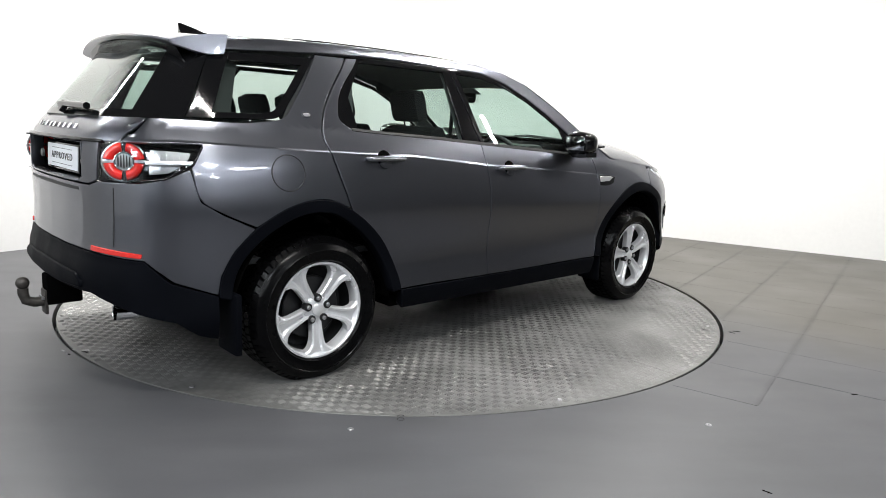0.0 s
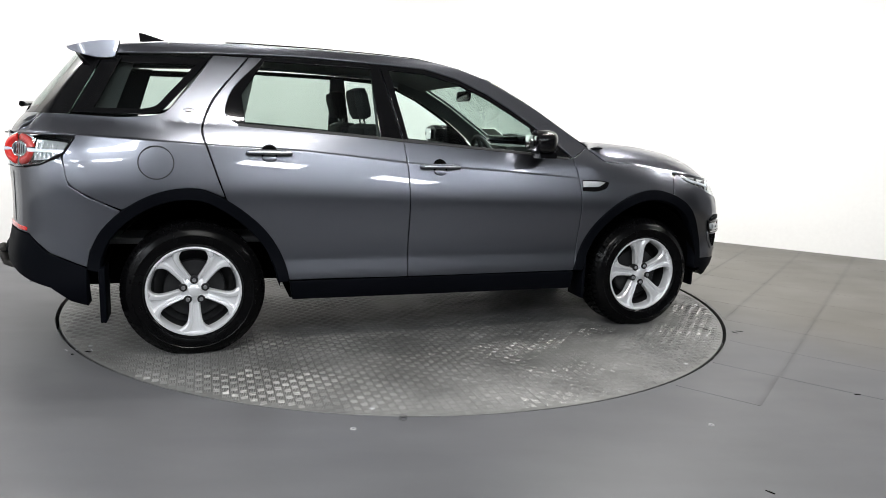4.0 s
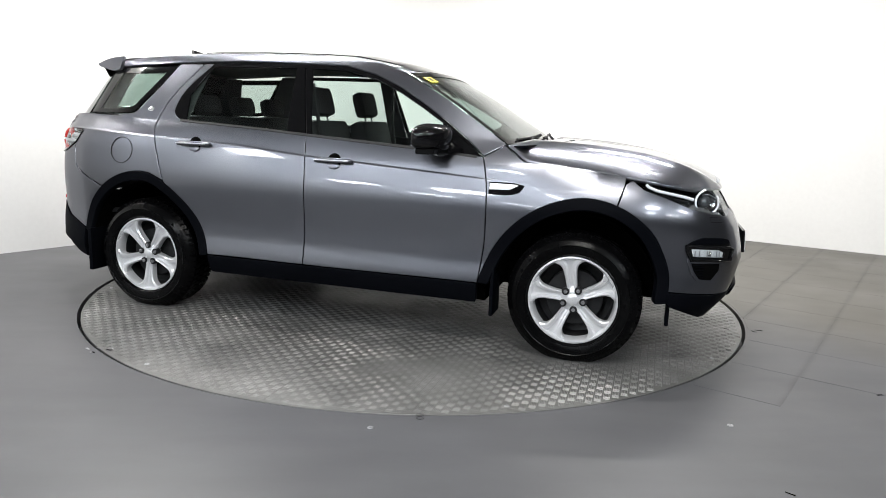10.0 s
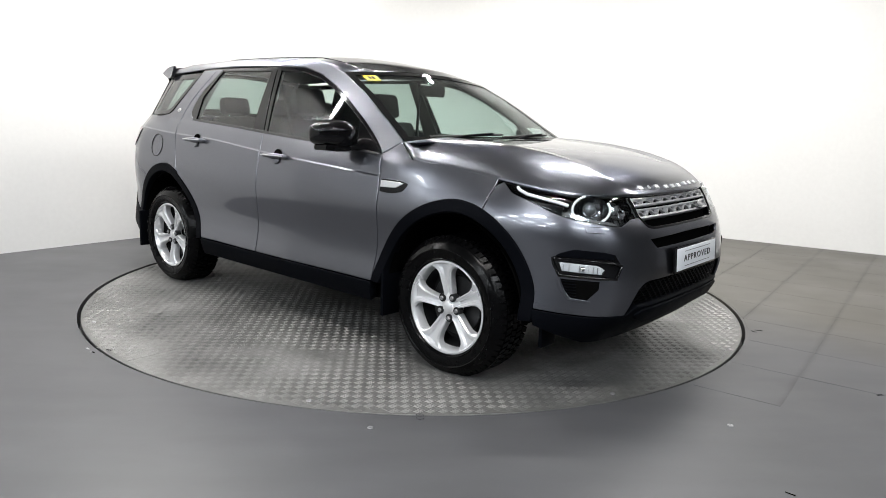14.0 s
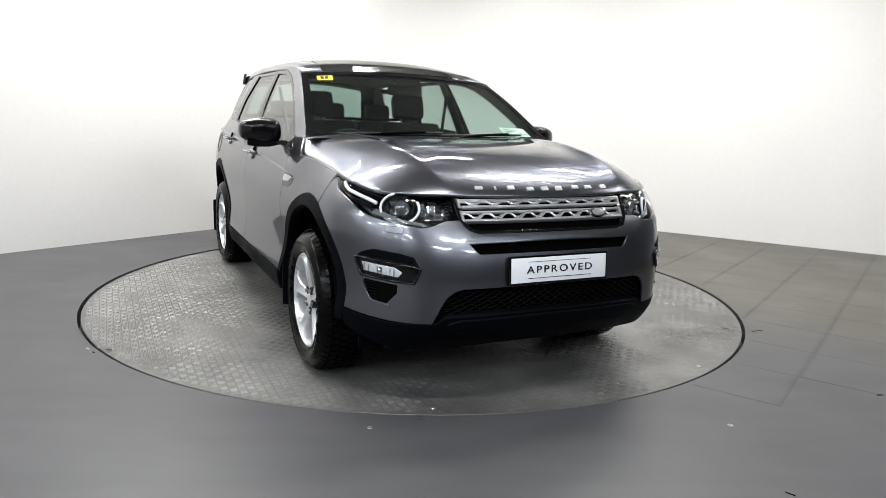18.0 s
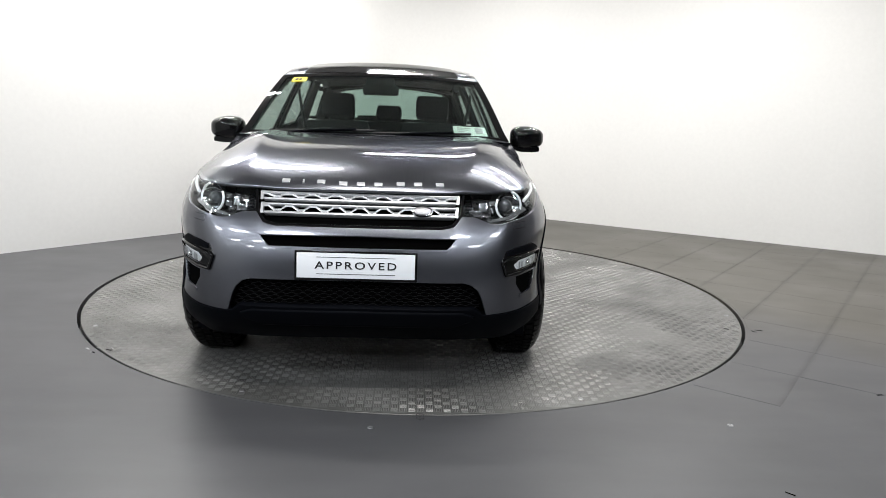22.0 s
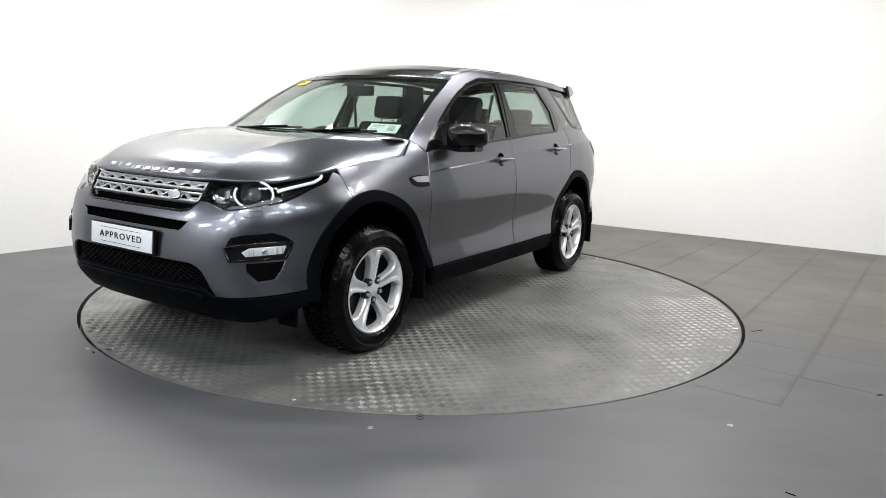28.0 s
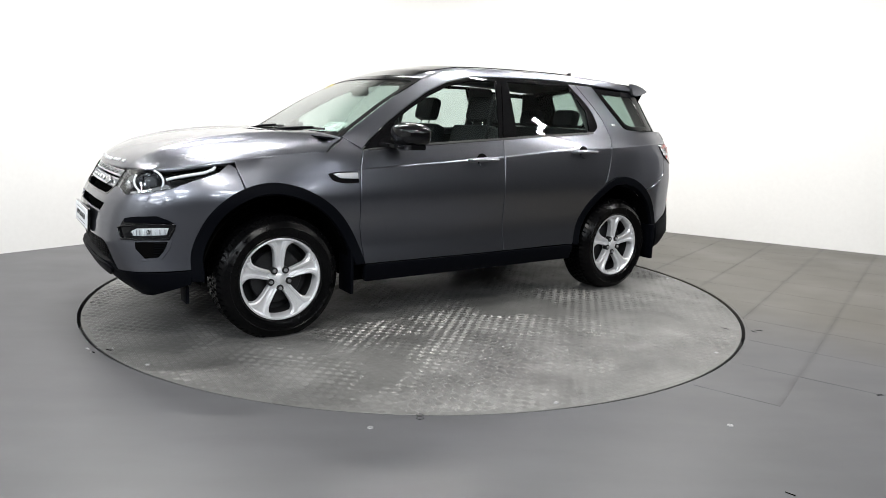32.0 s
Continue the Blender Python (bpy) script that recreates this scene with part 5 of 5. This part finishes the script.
def bonnet_spot(y, z):
    """The bonnet's front lip at that y and height: place and outward normal."""
    j = int(np.argmin(np.abs(BG[110, :, 1] - y)))
    i = 60 + int(np.argmin(np.abs(BG[60:, j, 2] - z)))
    i = min(i, 118)
    p, a, b = BG[i, j], BG[i + 1, j] - BG[i - 1, j], BG[i, min(j + 1, 80)] - BG[i, max(j - 1, 0)]
    n = np.cross(a, b)
    n = n / np.linalg.norm(n) * np.sign(n[0])
    return Vector(p), Vector(n)


for k in range(9):
    y = -0.338 + 0.68 * k / 8
    w = 0.036 if k not in (1,) else 0.008
    p_, n_ = bonnet_spot(y, 0.967)
    r_ = Vector((0, 0, 1)).cross(n_).normalized()
    m = Matrix((r_, n_.cross(r_), n_)).transposed().to_4x4()
    m.translation = p_ + n_ * 0.003
    bm = bmesh.new()
    box(bm, (0, 0, 0), (w, 0.021, 0.007), m, 0.002)
    part("name_block", bm, ALLOY, CAR, "plain silver block of a name")
    bm = bmesh.new()
    y = 0.30 - 0.60 * k / 8
    s_ = s_of("r", abs(y), 1.172)
    p, n_ = lift(np.array([s_]), np.array([1.172]), 0.002)
    m = facing(p[0][0], math.copysign(p[0][1], y), 1.172, 180 - math.degrees(math.atan2(n_[0][1], -n_[0][0])) * math.copysign(1, y), -30)
    box(bm, (0, 0, 0), (w * 0.9, 0.026, 0.005), m, 0.002)
    part("name_block", bm, CHROME, CAR)


# ---- tail lamps
LAMP_BRIGHT = mat("clear_tail_reflector", (0.55, 0.56, 0.57), 0.18, metal=0.7, coat=0.5)


def tail_lamps():
    c = chart("r", [(0.56, 0.957), (0.70, 0.957), (0.77, 0.962), ("x", -2.06, 0.978), ("x", -1.99, 1.018), ("x", -1.96, 1.03), ("x", -1.905, 1.112), ("x", -2.02, 1.122), ("r", 0.66, 1.12), ("r", 0.56, 1.115)])
    for i, t in enumerate(both("tail_lamp", c, GLOSS_BLACK, CAR, out=-0.045, label="tail lamp with a round red ring and clear outer lens")):
        sd = 1 if i == 0 else -1
        panel("lens_cover", c, CLEAR, t, side=sd, out=0.0, thick=0.003, roll=0)
        m = on_skin("r", 0.69, 1.043, sd, -0.022)
        # a broad red ring cut in four by silver bars, round a dark ribbed centre
        for k in range(4):
            ring_on("red_ring", m @ Matrix.Diagonal((1, 1, 0.45, 1)), 0.060, 0.060, 0.0195, RED_LENS, t, 8 + 90 * k, 82 + 90 * k, label="quarter of the round red tail light")
            a = radians(90 * k)
            boxed("ring_bar", (0.060, 0, 0.004), (0.040, 0.013, 0.010), SATIN if k % 2 == 0 else BARREL, t, bevel=0.002, m=m @ Matrix.Rotation(a, 4, "Z"))
        disc_on("lamp_centre", m, 0.033, 0.033, 0.006, STEEL, t)
        ring_on("chrome_ring", m @ pose(0, 0, 0.006), 0.037, 0.037, 0.004, CHROME, t)
        ring_on("clear_ring", m @ pose(0, 0, -0.006), 0.083, 0.080, 0.005, LAMP_BRIGHT, t)
        for k in range(-2, 3):
            boxed("centre_rib", (0.011 * k, 0, 0.008), (0.005, 0.056 - 0.008 * abs(k), 0.004), BARREL, t, bevel=0.001, m=m)
        q = chart("x", [(-2.10, 1.104), (-2.0, 1.100), (-1.945, 1.094), (-1.975, 1.045), (-2.045, 1.002), (-2.12, 0.992)])
        panel("clear_reflector", q, LAMP_BRIGHT, t, side=sd, out=-0.03, thick=0.004)
        for k in range(6):
            mm = on_skin("x", -1.975 - 0.024 * k, 1.05, sd, -0.026)
            boxed("reflector_rib", (0, 0, 0), (0.005, 0.085 - 0.005 * (5 - k), 0.006), LAMP_BRIGHT, t, bevel=0.001, m=mm)
        mm = on_skin("x", -2.03, 1.045, sd, -0.014)
        boxed("lamp_bar", (0, 0, 0), (0.20, 0.016, 0.006), SATIN, t, bevel=0.002, m=mm)
        tube("lamp_rim", skin_line((("x", -1.905, 1.109), ("x", -1.95, 1.035), ("x", -1.99, 1.012), ("x", -2.06, 0.976), ("r", 0.76, 0.962)), sd, 0.001), 0.006, GLOSS_BLACK, t)
        r = chart("r", [(0.50, 0.672), (0.765, 0.662), (0.76, 0.642), (0.50, 0.648)])
        panel("rear_reflector", r, RED_LENS, CAR, side=sd, out=0.006, thick=0.01, label="slim red bumper reflector")


tail_lamps()
TB = chart("r", [(0.0, 1.113), (0.44, 1.108), (0.44, 0.96), (0.40, 0.94), (0.0, 0.94)])
whole("plate_recess", TB, BLACK_PLASTIC, CAR, tail=True, out=-0.075, thick=0.01)
boxed("recess_roof", (-2.262, 0, 1.113), (0.055, 0.86, 0.006), BLACK_PLASTIC, CAR)
boxed("recess_ledge", (-2.262, 0, 0.944), (0.055, 0.82, 0.006), PAINT, CAR)
for sd in (1, -1):
    boxed("recess_cheek", (-2.24, sd * 0.434, 1.03), (0.06, 0.008, 0.16), PAINT, CAR)
    disc_on("recess_button", facing(-2.235, sd * 0.345, 1.02, 180, 0), 0.02, 0.02, 0.008, STEEL, CAR)
whole("plate_garnish", chart("r", [(0.0, 1.128), (0.58, 1.124), (0.58, 1.112), (0.0, 1.114)]), GLOSS_BLACK, CAR, tail=True, out=0.012, thick=0.02)
whole("hatch_grip", chart("r", [(0.0, 0.918), (0.40, 0.915), (0.40, 0.90), (0.0, 0.90)]), SEAL, CAR, tail=True, out=0.001, roll=0.001)
# tailgate seams on the bumper corner
for sd in (1, -1):
    tube("hatch_seam", [on_skin("r", y, z, sd, 0.0005).translation for y, z in ((0.648, 0.93), (0.645, 0.80), (0.64, 0.68))], 0.002, SEAL, CAR)


# ---- spoiler, fin, wipers
def spoiler():
    n = 25
    bm = bmesh.new()
    rows = []
    for i in range(n):
        v = -1 + 2 * i / (n - 1)
        a = abs(v)
        y = 0.615 * v
        x0 = -1.74 - 0.02 * (1 - a * a)
        x1 = -1.945 - 0.07 * (1 - a ** 2.2)
        zt = 1.585 + 0.045 * (1 - a ** 2.4)
        rows.append([bm.verts.new(q) for q in ((x0, y, zt), ((x0 + x1) / 2, y, zt - 0.006), (x1, y, zt - 0.028), (x1 - 0.004, y, zt - 0.038), (x1 + 0.012, y, zt - 0.05), ((x0 + x1) / 2 + 0.01, y, zt - 0.045 - 0.03 * a), (x0 + 0.01, y, zt - 0.075 - 0.02 * a))])
    for r0, r1 in zip(rows, rows[1:]):
        for i in range(6):
            bm.faces.new((r0[i], r0[i + 1], r1[i + 1], r1[i]))
    for r in (rows[0], rows[-1]):
        bm.faces.new(r)
    bmesh.ops.recalc_face_normals(bm, faces=bm.faces)
    s = part("spoiler", bm, PAINT, CAR, "grey painted roof spoiler", angle=35)
    bm = bmesh.new()
    rows = []
    for i in range(n):
        v = -1 + 2 * i / (n - 1)
        a = abs(v)
        y = 0.60 * v
        x1 = -1.925 - 0.07 * (1 - a ** 2.2)
        zt = 1.585 + 0.045 * (1 - a ** 2.4)
        rows.append([bm.verts.new(q) for q in ((x1 + 0.01, y, zt - 0.053), (x1 + 0.055, y, zt - 0.075 - 0.05 * a ** 3), (-1.80, y, zt - 0.085 - 0.02 * a), (-1.75, y, zt - 0.06))])
    for r0, r1 in zip(rows, rows[1:]):
        for i in range(3):
            bm.faces.new((r0[i], r0[i + 1], r1[i + 1], r1[i]))
    part("spoiler_underside", bm, GLOSS_BLACK, s)


spoiler()
# painted cheeks of the spoiler, running down into the window's upper corner
for sd in (1, -1):
    top = [(-1.70, 0.655, 1.600), (-1.78, 0.646, 1.594), (-1.87, 0.630, 1.578), (-1.948, 0.612, 1.556)]
    low = [(-1.725, 0.668, 1.515), (-1.79, 0.654, 1.508), (-1.87, 0.634, 1.522), (-1.942, 0.614, 1.543)]
    G = np.array([[np.array(a) * (1 - t) + np.array(b) * t for t in np.linspace(0, 1, 6)] for a, b in zip(spline(top, 12), spline(low, 12))]) * (1, sd, 1)
    grid_part("spoiler_cheek", G, PAINT, CAR, thick=0.02)


def fin():
    bm = bmesh.new()
    rows = []
    for x, w, z0, z1 in ((-1.46, 0.004, 1.655, 1.661), (-1.52, 0.028, 1.645, 1.672), (-1.58, 0.033, 1.64, 1.690), (-1.635, 0.026, 1.635, 1.704), (-1.655, 0.014, 1.635, 1.706)):
        rows.append([bm.verts.new(q) for q in ((x, -w, z0), (x, -w * 0.55, (z0 + z1) / 2), (x - 0.004, 0, z1), (x, w * 0.55, (z0 + z1) / 2), (x, w, z0))])
    for a, b in zip(rows, rows[1:]):
        for i in range(4):
            bm.faces.new((a[i], a[i + 1], b[i + 1], b[i]))
    bm.faces.new(rows[-1])
    bmesh.ops.recalc_face_normals(bm, faces=bm.faces)
    part("roof_antenna", bm, GLOSS_BLACK, CAR, "gloss black shark-fin antenna", angle=50)


fin()


def screen_point(fx, fz, up=0.004):
    """A place on the windscreen: fx across (-1 to 1), fz up it (0 to 1)."""
    i = fz * (len(W) - 1)
    k = min(int(i), len(W) - 2)
    q = W[k] + (W[k + 1] - W[k]) * (i - k)
    bx, bz = 0.09 + (0.06 - 0.09) * fz, 0.004 + 0.026 * fz
    return Vector((q[0] + bx * (1 - fx * fx) + up * 0.6, q[1] * fx, q[2] + bz * (1 - fx * fx) + up))


for a, b in ((-0.86, -0.06), (-0.10, 0.66)):
    arm = tube("wiper_arm", [screen_point(a + 0.05, 0.0, 0.012) + Vector((0.06, 0, -0.01)), screen_point((a + b) / 2, 0.025, 0.02), screen_point(b * 0.9 + a * 0.1, 0.055, 0.02)], 0.008, BLACK_PLASTIC, CAR, "black wiper arm")
    tube("wiper_blade", [screen_point(a + (b - a) * t, 0.03 + 0.035 * t, 0.010) for t in (0.1, 0.3, 0.5, 0.7, 0.9, 1.08)], 0.007, SEAL, arm)
# black print round the screen's edge and the cowl
def screen_band(name, u0, u1, v0, v1, material, up=0.003, n=16, label=""):
    G = np.array([[screen_point(u0 + (u1 - u0) * i / n, v0 + (v1 - v0) * j / 6, up) for j in range(7)] for i in range(n + 1)])
    return grid_part(name, G, material, CAR, label, thick=0.0015)


screen_band("screen_edge", -0.995, -0.935, 0.0, 1.0, GLOSS_BLACK)
screen_band("screen_edge", 0.935, 0.995, 0.0, 1.0, GLOSS_BLACK)
screen_band("screen_edge", -0.935, 0.935, 0.94, 1.0, GLOSS_BLACK)
screen_band("screen_edge", -0.935, 0.935, 0.0, 0.05, GLOSS_BLACK)
screen_band("sensor_panel", -0.14, 0.14, 0.80, 0.935, GLOSS_BLACK, up=-0.004)
st = screen_band("sticker", -0.86, -0.72, 0.84, 0.925, YELLOW, up=0.0045, label="yellow windscreen sticker with dark bars")
for a in (-0.83, -0.79):
    screen_band("sticker_bar", a, a + 0.028, 0.86, 0.905, LETTER, up=0.007, n=3)
CARD = mat("bright_card", (0.92, 0.92, 0.9), 0.5)
screen_band("paper_card", 0.60, 0.86, 0.085, 0.21, CARD, up=-0.006, label="white printed card inside the windscreen")
for k in range(3):
    screen_band("card_print", 0.63, 0.74 - 0.03 * k, 0.175 - 0.025 * k, 0.183 - 0.025 * k, STEEL, up=-0.002, n=3)
screen_band("card_print", 0.77, 0.83, 0.115, 0.185, STEEL, up=-0.002, n=3)
G = np.array([[(1.02 + 0.14 * (1 - v * v) + 0.05 * u, 0.80 * v, 1.135 + 0.02 * (1 - v * v) + 0.004 * u) for u in (-1.2, 0, 1)] for v in np.linspace(-1, 1, 21)])
grid_part("cowl", G, BLACK_PLASTIC, CAR, thick=0.01)
# rear wiper
wq = [Vector((-2.215, y, 1.262 + 0.02 * (0.35 - abs(y)))) for y in (0.05, -0.1, -0.25, -0.36)]
rw = tube("rear_wiper", wq, 0.016, GLOSS_BLACK, CAR, "black rear wiper")
disc_on("wiper_boss", facing(-2.21, 0.0, 1.255, 180, -20), 0.035, 0.03, 0.02, GLOSS_BLACK, rw)


# ---- mud flaps, tow bar, exhaust
for x, sd in ((0.93, 1), (0.93, -1), (-1.80, 1), (-1.80, -1)):
    f = boxed("mud_flap", (x, sd * 0.845, 0.335), (0.022, 0.17, 0.27) if x > 0 else (0.03, 0.18, 0.28), BLACK_PLASTIC, CAR, "black rubber mud flap", bevel=0.008)
for sd in (1, -1):
    f = boxed("air_deflector", (1.86, sd * 0.74, 0.27), (0.02, 0.12, 0.10), BLACK_PLASTIC, CAR, "black rubber flap under the front skirt", bevel=0.006)


def tow_bar():
    t = boxed("tow_bar", (-2.265, 0, 0.385), (0.16, 0.085, 0.15), UNDER, CAR, "worn detachable tow bar with ball", bevel=0.012)
    boxed("flange", (-2.345, 0, 0.325), (0.014, 0.075, 0.12), RUSTY, t, bevel=0.004)
    tube("neck", [(-2.28, 0, 0.325), (-2.39, 0, 0.325), (-2.425, 0, 0.34), (-2.435, 0, 0.375), (-2.435, 0, 0.40)], 0.024, RUSTY, t)
    bm = bmesh.new()
    bmesh.ops.create_uvsphere(bm, u_segments=20, v_segments=12, radius=0.03, matrix=pose(-2.435, 0, 0.425))
    part("ball", bm, RUSTY, t, "dull steel tow ball")
    for y in (-0.022, 0.022):
        boxed("bolt", (-2.358, y, 0.345), (0.014, 0.014, 0.014), STEEL, t, bevel=0.003)


tow_bar()
for sd in (1, -1):
    bm = bmesh.new()
    lathe(bm, [(0.036, 0.0), (0.037, 0.006), (0.035, 0.16), (0.03, 0.16), (0.032, 0.004), (0.036, 0.0)], 28, m=pose(-2.192, sd * 0.53, 0.366, 0, 4, 0) @ pose(0, 0, 0, 0, 0, -90))
    part("exhaust_tip", bm, CHROME, CAR, "chrome exhaust tip")
boxed("silencer", (-1.97, 0, 0.40), (0.24, 1.0, 0.12), RUSTY, CAR, bevel=0.05)


# ---- the cabin
def seat(x, y, wide=0.5, front=True, posts=True):
    s = boxed("seat", (x + 0.22, y, 0.66), (0.50, wide, 0.16), FABRIC, CAR, "dark cloth seat", bevel=0.05)
    m = pose(x - 0.03, y, 0.72, 0, -14, 0)
    boxed("backrest", (0, 0, 0.25), (0.13, wide, 0.54), FABRIC, s, bevel=0.05, m=m)
    hw = 0.26 if front else 0.23
    boxed("headrest", (0.0, 0, 0.645 if front else 0.60), (0.10, hw, 0.19 if front else 0.14), FABRIC, s, bevel=0.045, m=m)
    for k in (-0.06, 0.06):
        tube("headrest_post", [m @ Vector((0, k, 0.45)), m @ Vector((0, k, 0.62))], 0.006, CHROME, s)
    return s


seat(-0.22, -0.37)
seat(-0.22, 0.37)
for y in (-0.42, 0.0, 0.42):
    seat(-1.06, y, 0.40, front=False)
d = boxed("dashboard", (0.78, 0, 0.92), (0.42, 1.46, 0.30), TRIM, CAR, "dark dashboard", bevel=0.06)
boxed("instrument_hood", (0.62, -0.37, 1.08), (0.20, 0.34, 0.10), TRIM, d, bevel=0.04)
boxed("centre_screen", (0.585, 0, 0.98), (0.02, 0.26, 0.15), GLOSS_BLACK, d, bevel=0.005)
m = pose(0.46, -0.37, 1.0, 0, -22, 0) @ pose(0, 0, 0, 0, 90, 0)
sw = ring_on("steering_wheel", m, 0.185, 0.185, 0.015, TRIM, CAR, label="dark steering wheel")
disc_on("wheel_boss", m, 0.07, 0.07, 0.03, TRIM, sw)
for a in (0, 90, 180):
    tube("wheel_spoke", [m @ Vector((0.05 * math.cos(radians(a)) , 0.05 * math.sin(radians(a)), 0)), m @ Vector((0.18 * math.cos(radians(a)), 0.18 * math.sin(radians(a)), 0))], 0.012, TRIM, sw)
tube("steering_column", [m @ Vector((0, 0, 0)), m @ Vector((0, 0, 0.25))], 0.035, TRIM, sw)
boxed("cabin_floor", (-0.55, 0, 0.585), (2.9, 1.56, 0.03), TRIM, CAR)
boxed("console", (0.1, 0, 0.72), (0.9, 0.22, 0.22), TRIM, CAR, bevel=0.03)
boxed("rear_mirror", (0.42, 0, 1.44), (0.03, 0.24, 0.07), GLOSS_BLACK, CAR, "interior rear-view mirror", bevel=0.02)
lin = ROOF.copy()
lin[..., 2] -= 0.035
lin[..., 1] *= 0.96
grid_part("headlining", lin, LINING, CAR, "pale grey headlining", angle=180)
for sd in (1, -1):
    # inner door skins and pillars
    def inner(name, pts, material, dist=0.05):
        c = chart("x", pts)
        return panel(name, c, material, CAR, side=sd, out=-dist, thick=0.006, roll=0, step=0.08)
    inner("door_card", [(0.80, 1.06), (0.84, 0.5), (-0.80, 0.5), (-0.95, 0.93), (-1.3, 0.93), (-1.3, 1.18), (-0.3, 1.13)], TRIM, 0.06)
    inner("pillar_trim", [(-0.235, 1.12), (-0.31, 1.56), (-0.40, 1.56), (-0.39, 1.12)], LINING, 0.03)
    inner("pillar_trim", [(-1.12, 1.18), (-1.02, 1.57), (-1.26, 1.57), (-1.5, 1.24)], LINING, 0.03)
    inner("pillar_trim", [(0.12, 1.565), (0.31, 1.51), (0.58, 1.367), (0.77, 1.25), (0.92, 1.15), (0.80, 1.12), (0.58, 1.27), (0.29, 1.43), (0.12, 1.50)], LINING, 0.025)
    inner("pillar_trim", [(-1.97, 1.215), (-1.82, 1.55), (-1.63, 1.55), (-1.75, 1.215)], TRIM, 0.04)
    inner("cargo_trim", [(-1.3, 1.2), (-1.3, 0.93), (-2.0, 0.93), (-2.0, 1.215), (-1.6, 1.215)], TRIM, 0.05)
boxed("load_cover", (-1.62, 0, 1.10), (0.62, 1.3, 0.02), TRIM, CAR, bevel=0.004)
tube("seat_belt", [(-0.30, -0.66, 1.45), (-0.28, -0.62, 1.2), (-0.2, -0.55, 0.8)], 0.012, SEAL, CAR)
tube("seat_belt", [(-0.30, 0.66, 1.45), (-0.28, 0.62, 1.2), (-0.2, 0.55, 0.8)], 0.012, SEAL, CAR)

# ---- marks on the floor
def floor_bolt(x, y):
    bm = bmesh.new()
    lathe(bm, [(0.004, 0.001), (0.005, 0.003), (0.011, 0.003), (0.014, 0.0)], 16, "z", m=Matrix.Translation((x, y, 0)))
    bm2 = tagged(part("floor_bolt", bm, STEEL, None), "small steel anchor bolt set in the floor", "bolt", "floor bolts")
    return bm2


for x, y in ((-0.169, -2.416), (1.382, -2.331)):
    floor_bolt(x, y)
num = tagged(new("floor_mark"), "small dark stencilled mark beside the turntable's rim", "floor mark")
num.location = (0.036, -2.301, 0)
for z_ in (0.0, 0.03):
    tube("mark_ring", [(0.016 * math.cos(radians(a)), -0.015 + z_ + 0.013 * math.sin(radians(a)), 0.0008) for a in range(0, 360, 20)], 0.0016, LETTER, num, cyclic=True, n=1)
rnd = random.Random(9)
for cx, cy, n, spread in ((-1.665, -1.56, 7, 0.05), (2.12, -0.92, 5, 0.10), (1.355, -2.884, 1, 0.004), (2.3, -1.954, 1, 0.01)):
    for k in range(n):
        bm = bmesh.new()
        L = rnd.uniform(0.012, 0.05)
        box(bm, (0, 0, 0), (L, rnd.uniform(0.004, 0.012), 0.002), pose(cx + rnd.gauss(0, spread), cy + rnd.gauss(0, spread * 0.5), 0.001, 0, 0, rnd.uniform(-50, 10)), 0.0008)
        tagged(part("paint_chip", bm, UNDER if cx != -1.665 or k % 2 else STEEL, None), "small loose chip on the floor", "chip", "chips on the floor")


lay_tiles()


def motions():
    for thing, c in ((CAR, CAR_AT), (TABLE, None)):
        rows = []
        for i in range(0, 33, 2):
            a = 39.275 - 5.8529 * i
            m = pose(0, 0, 0, 0, 0, a)
            rows.append((i, m @ pose(c[0], c[1], 0) if c else Matrix.Translation((*DISC, 0)) @ m))
        walk(thing, rows)


motions()
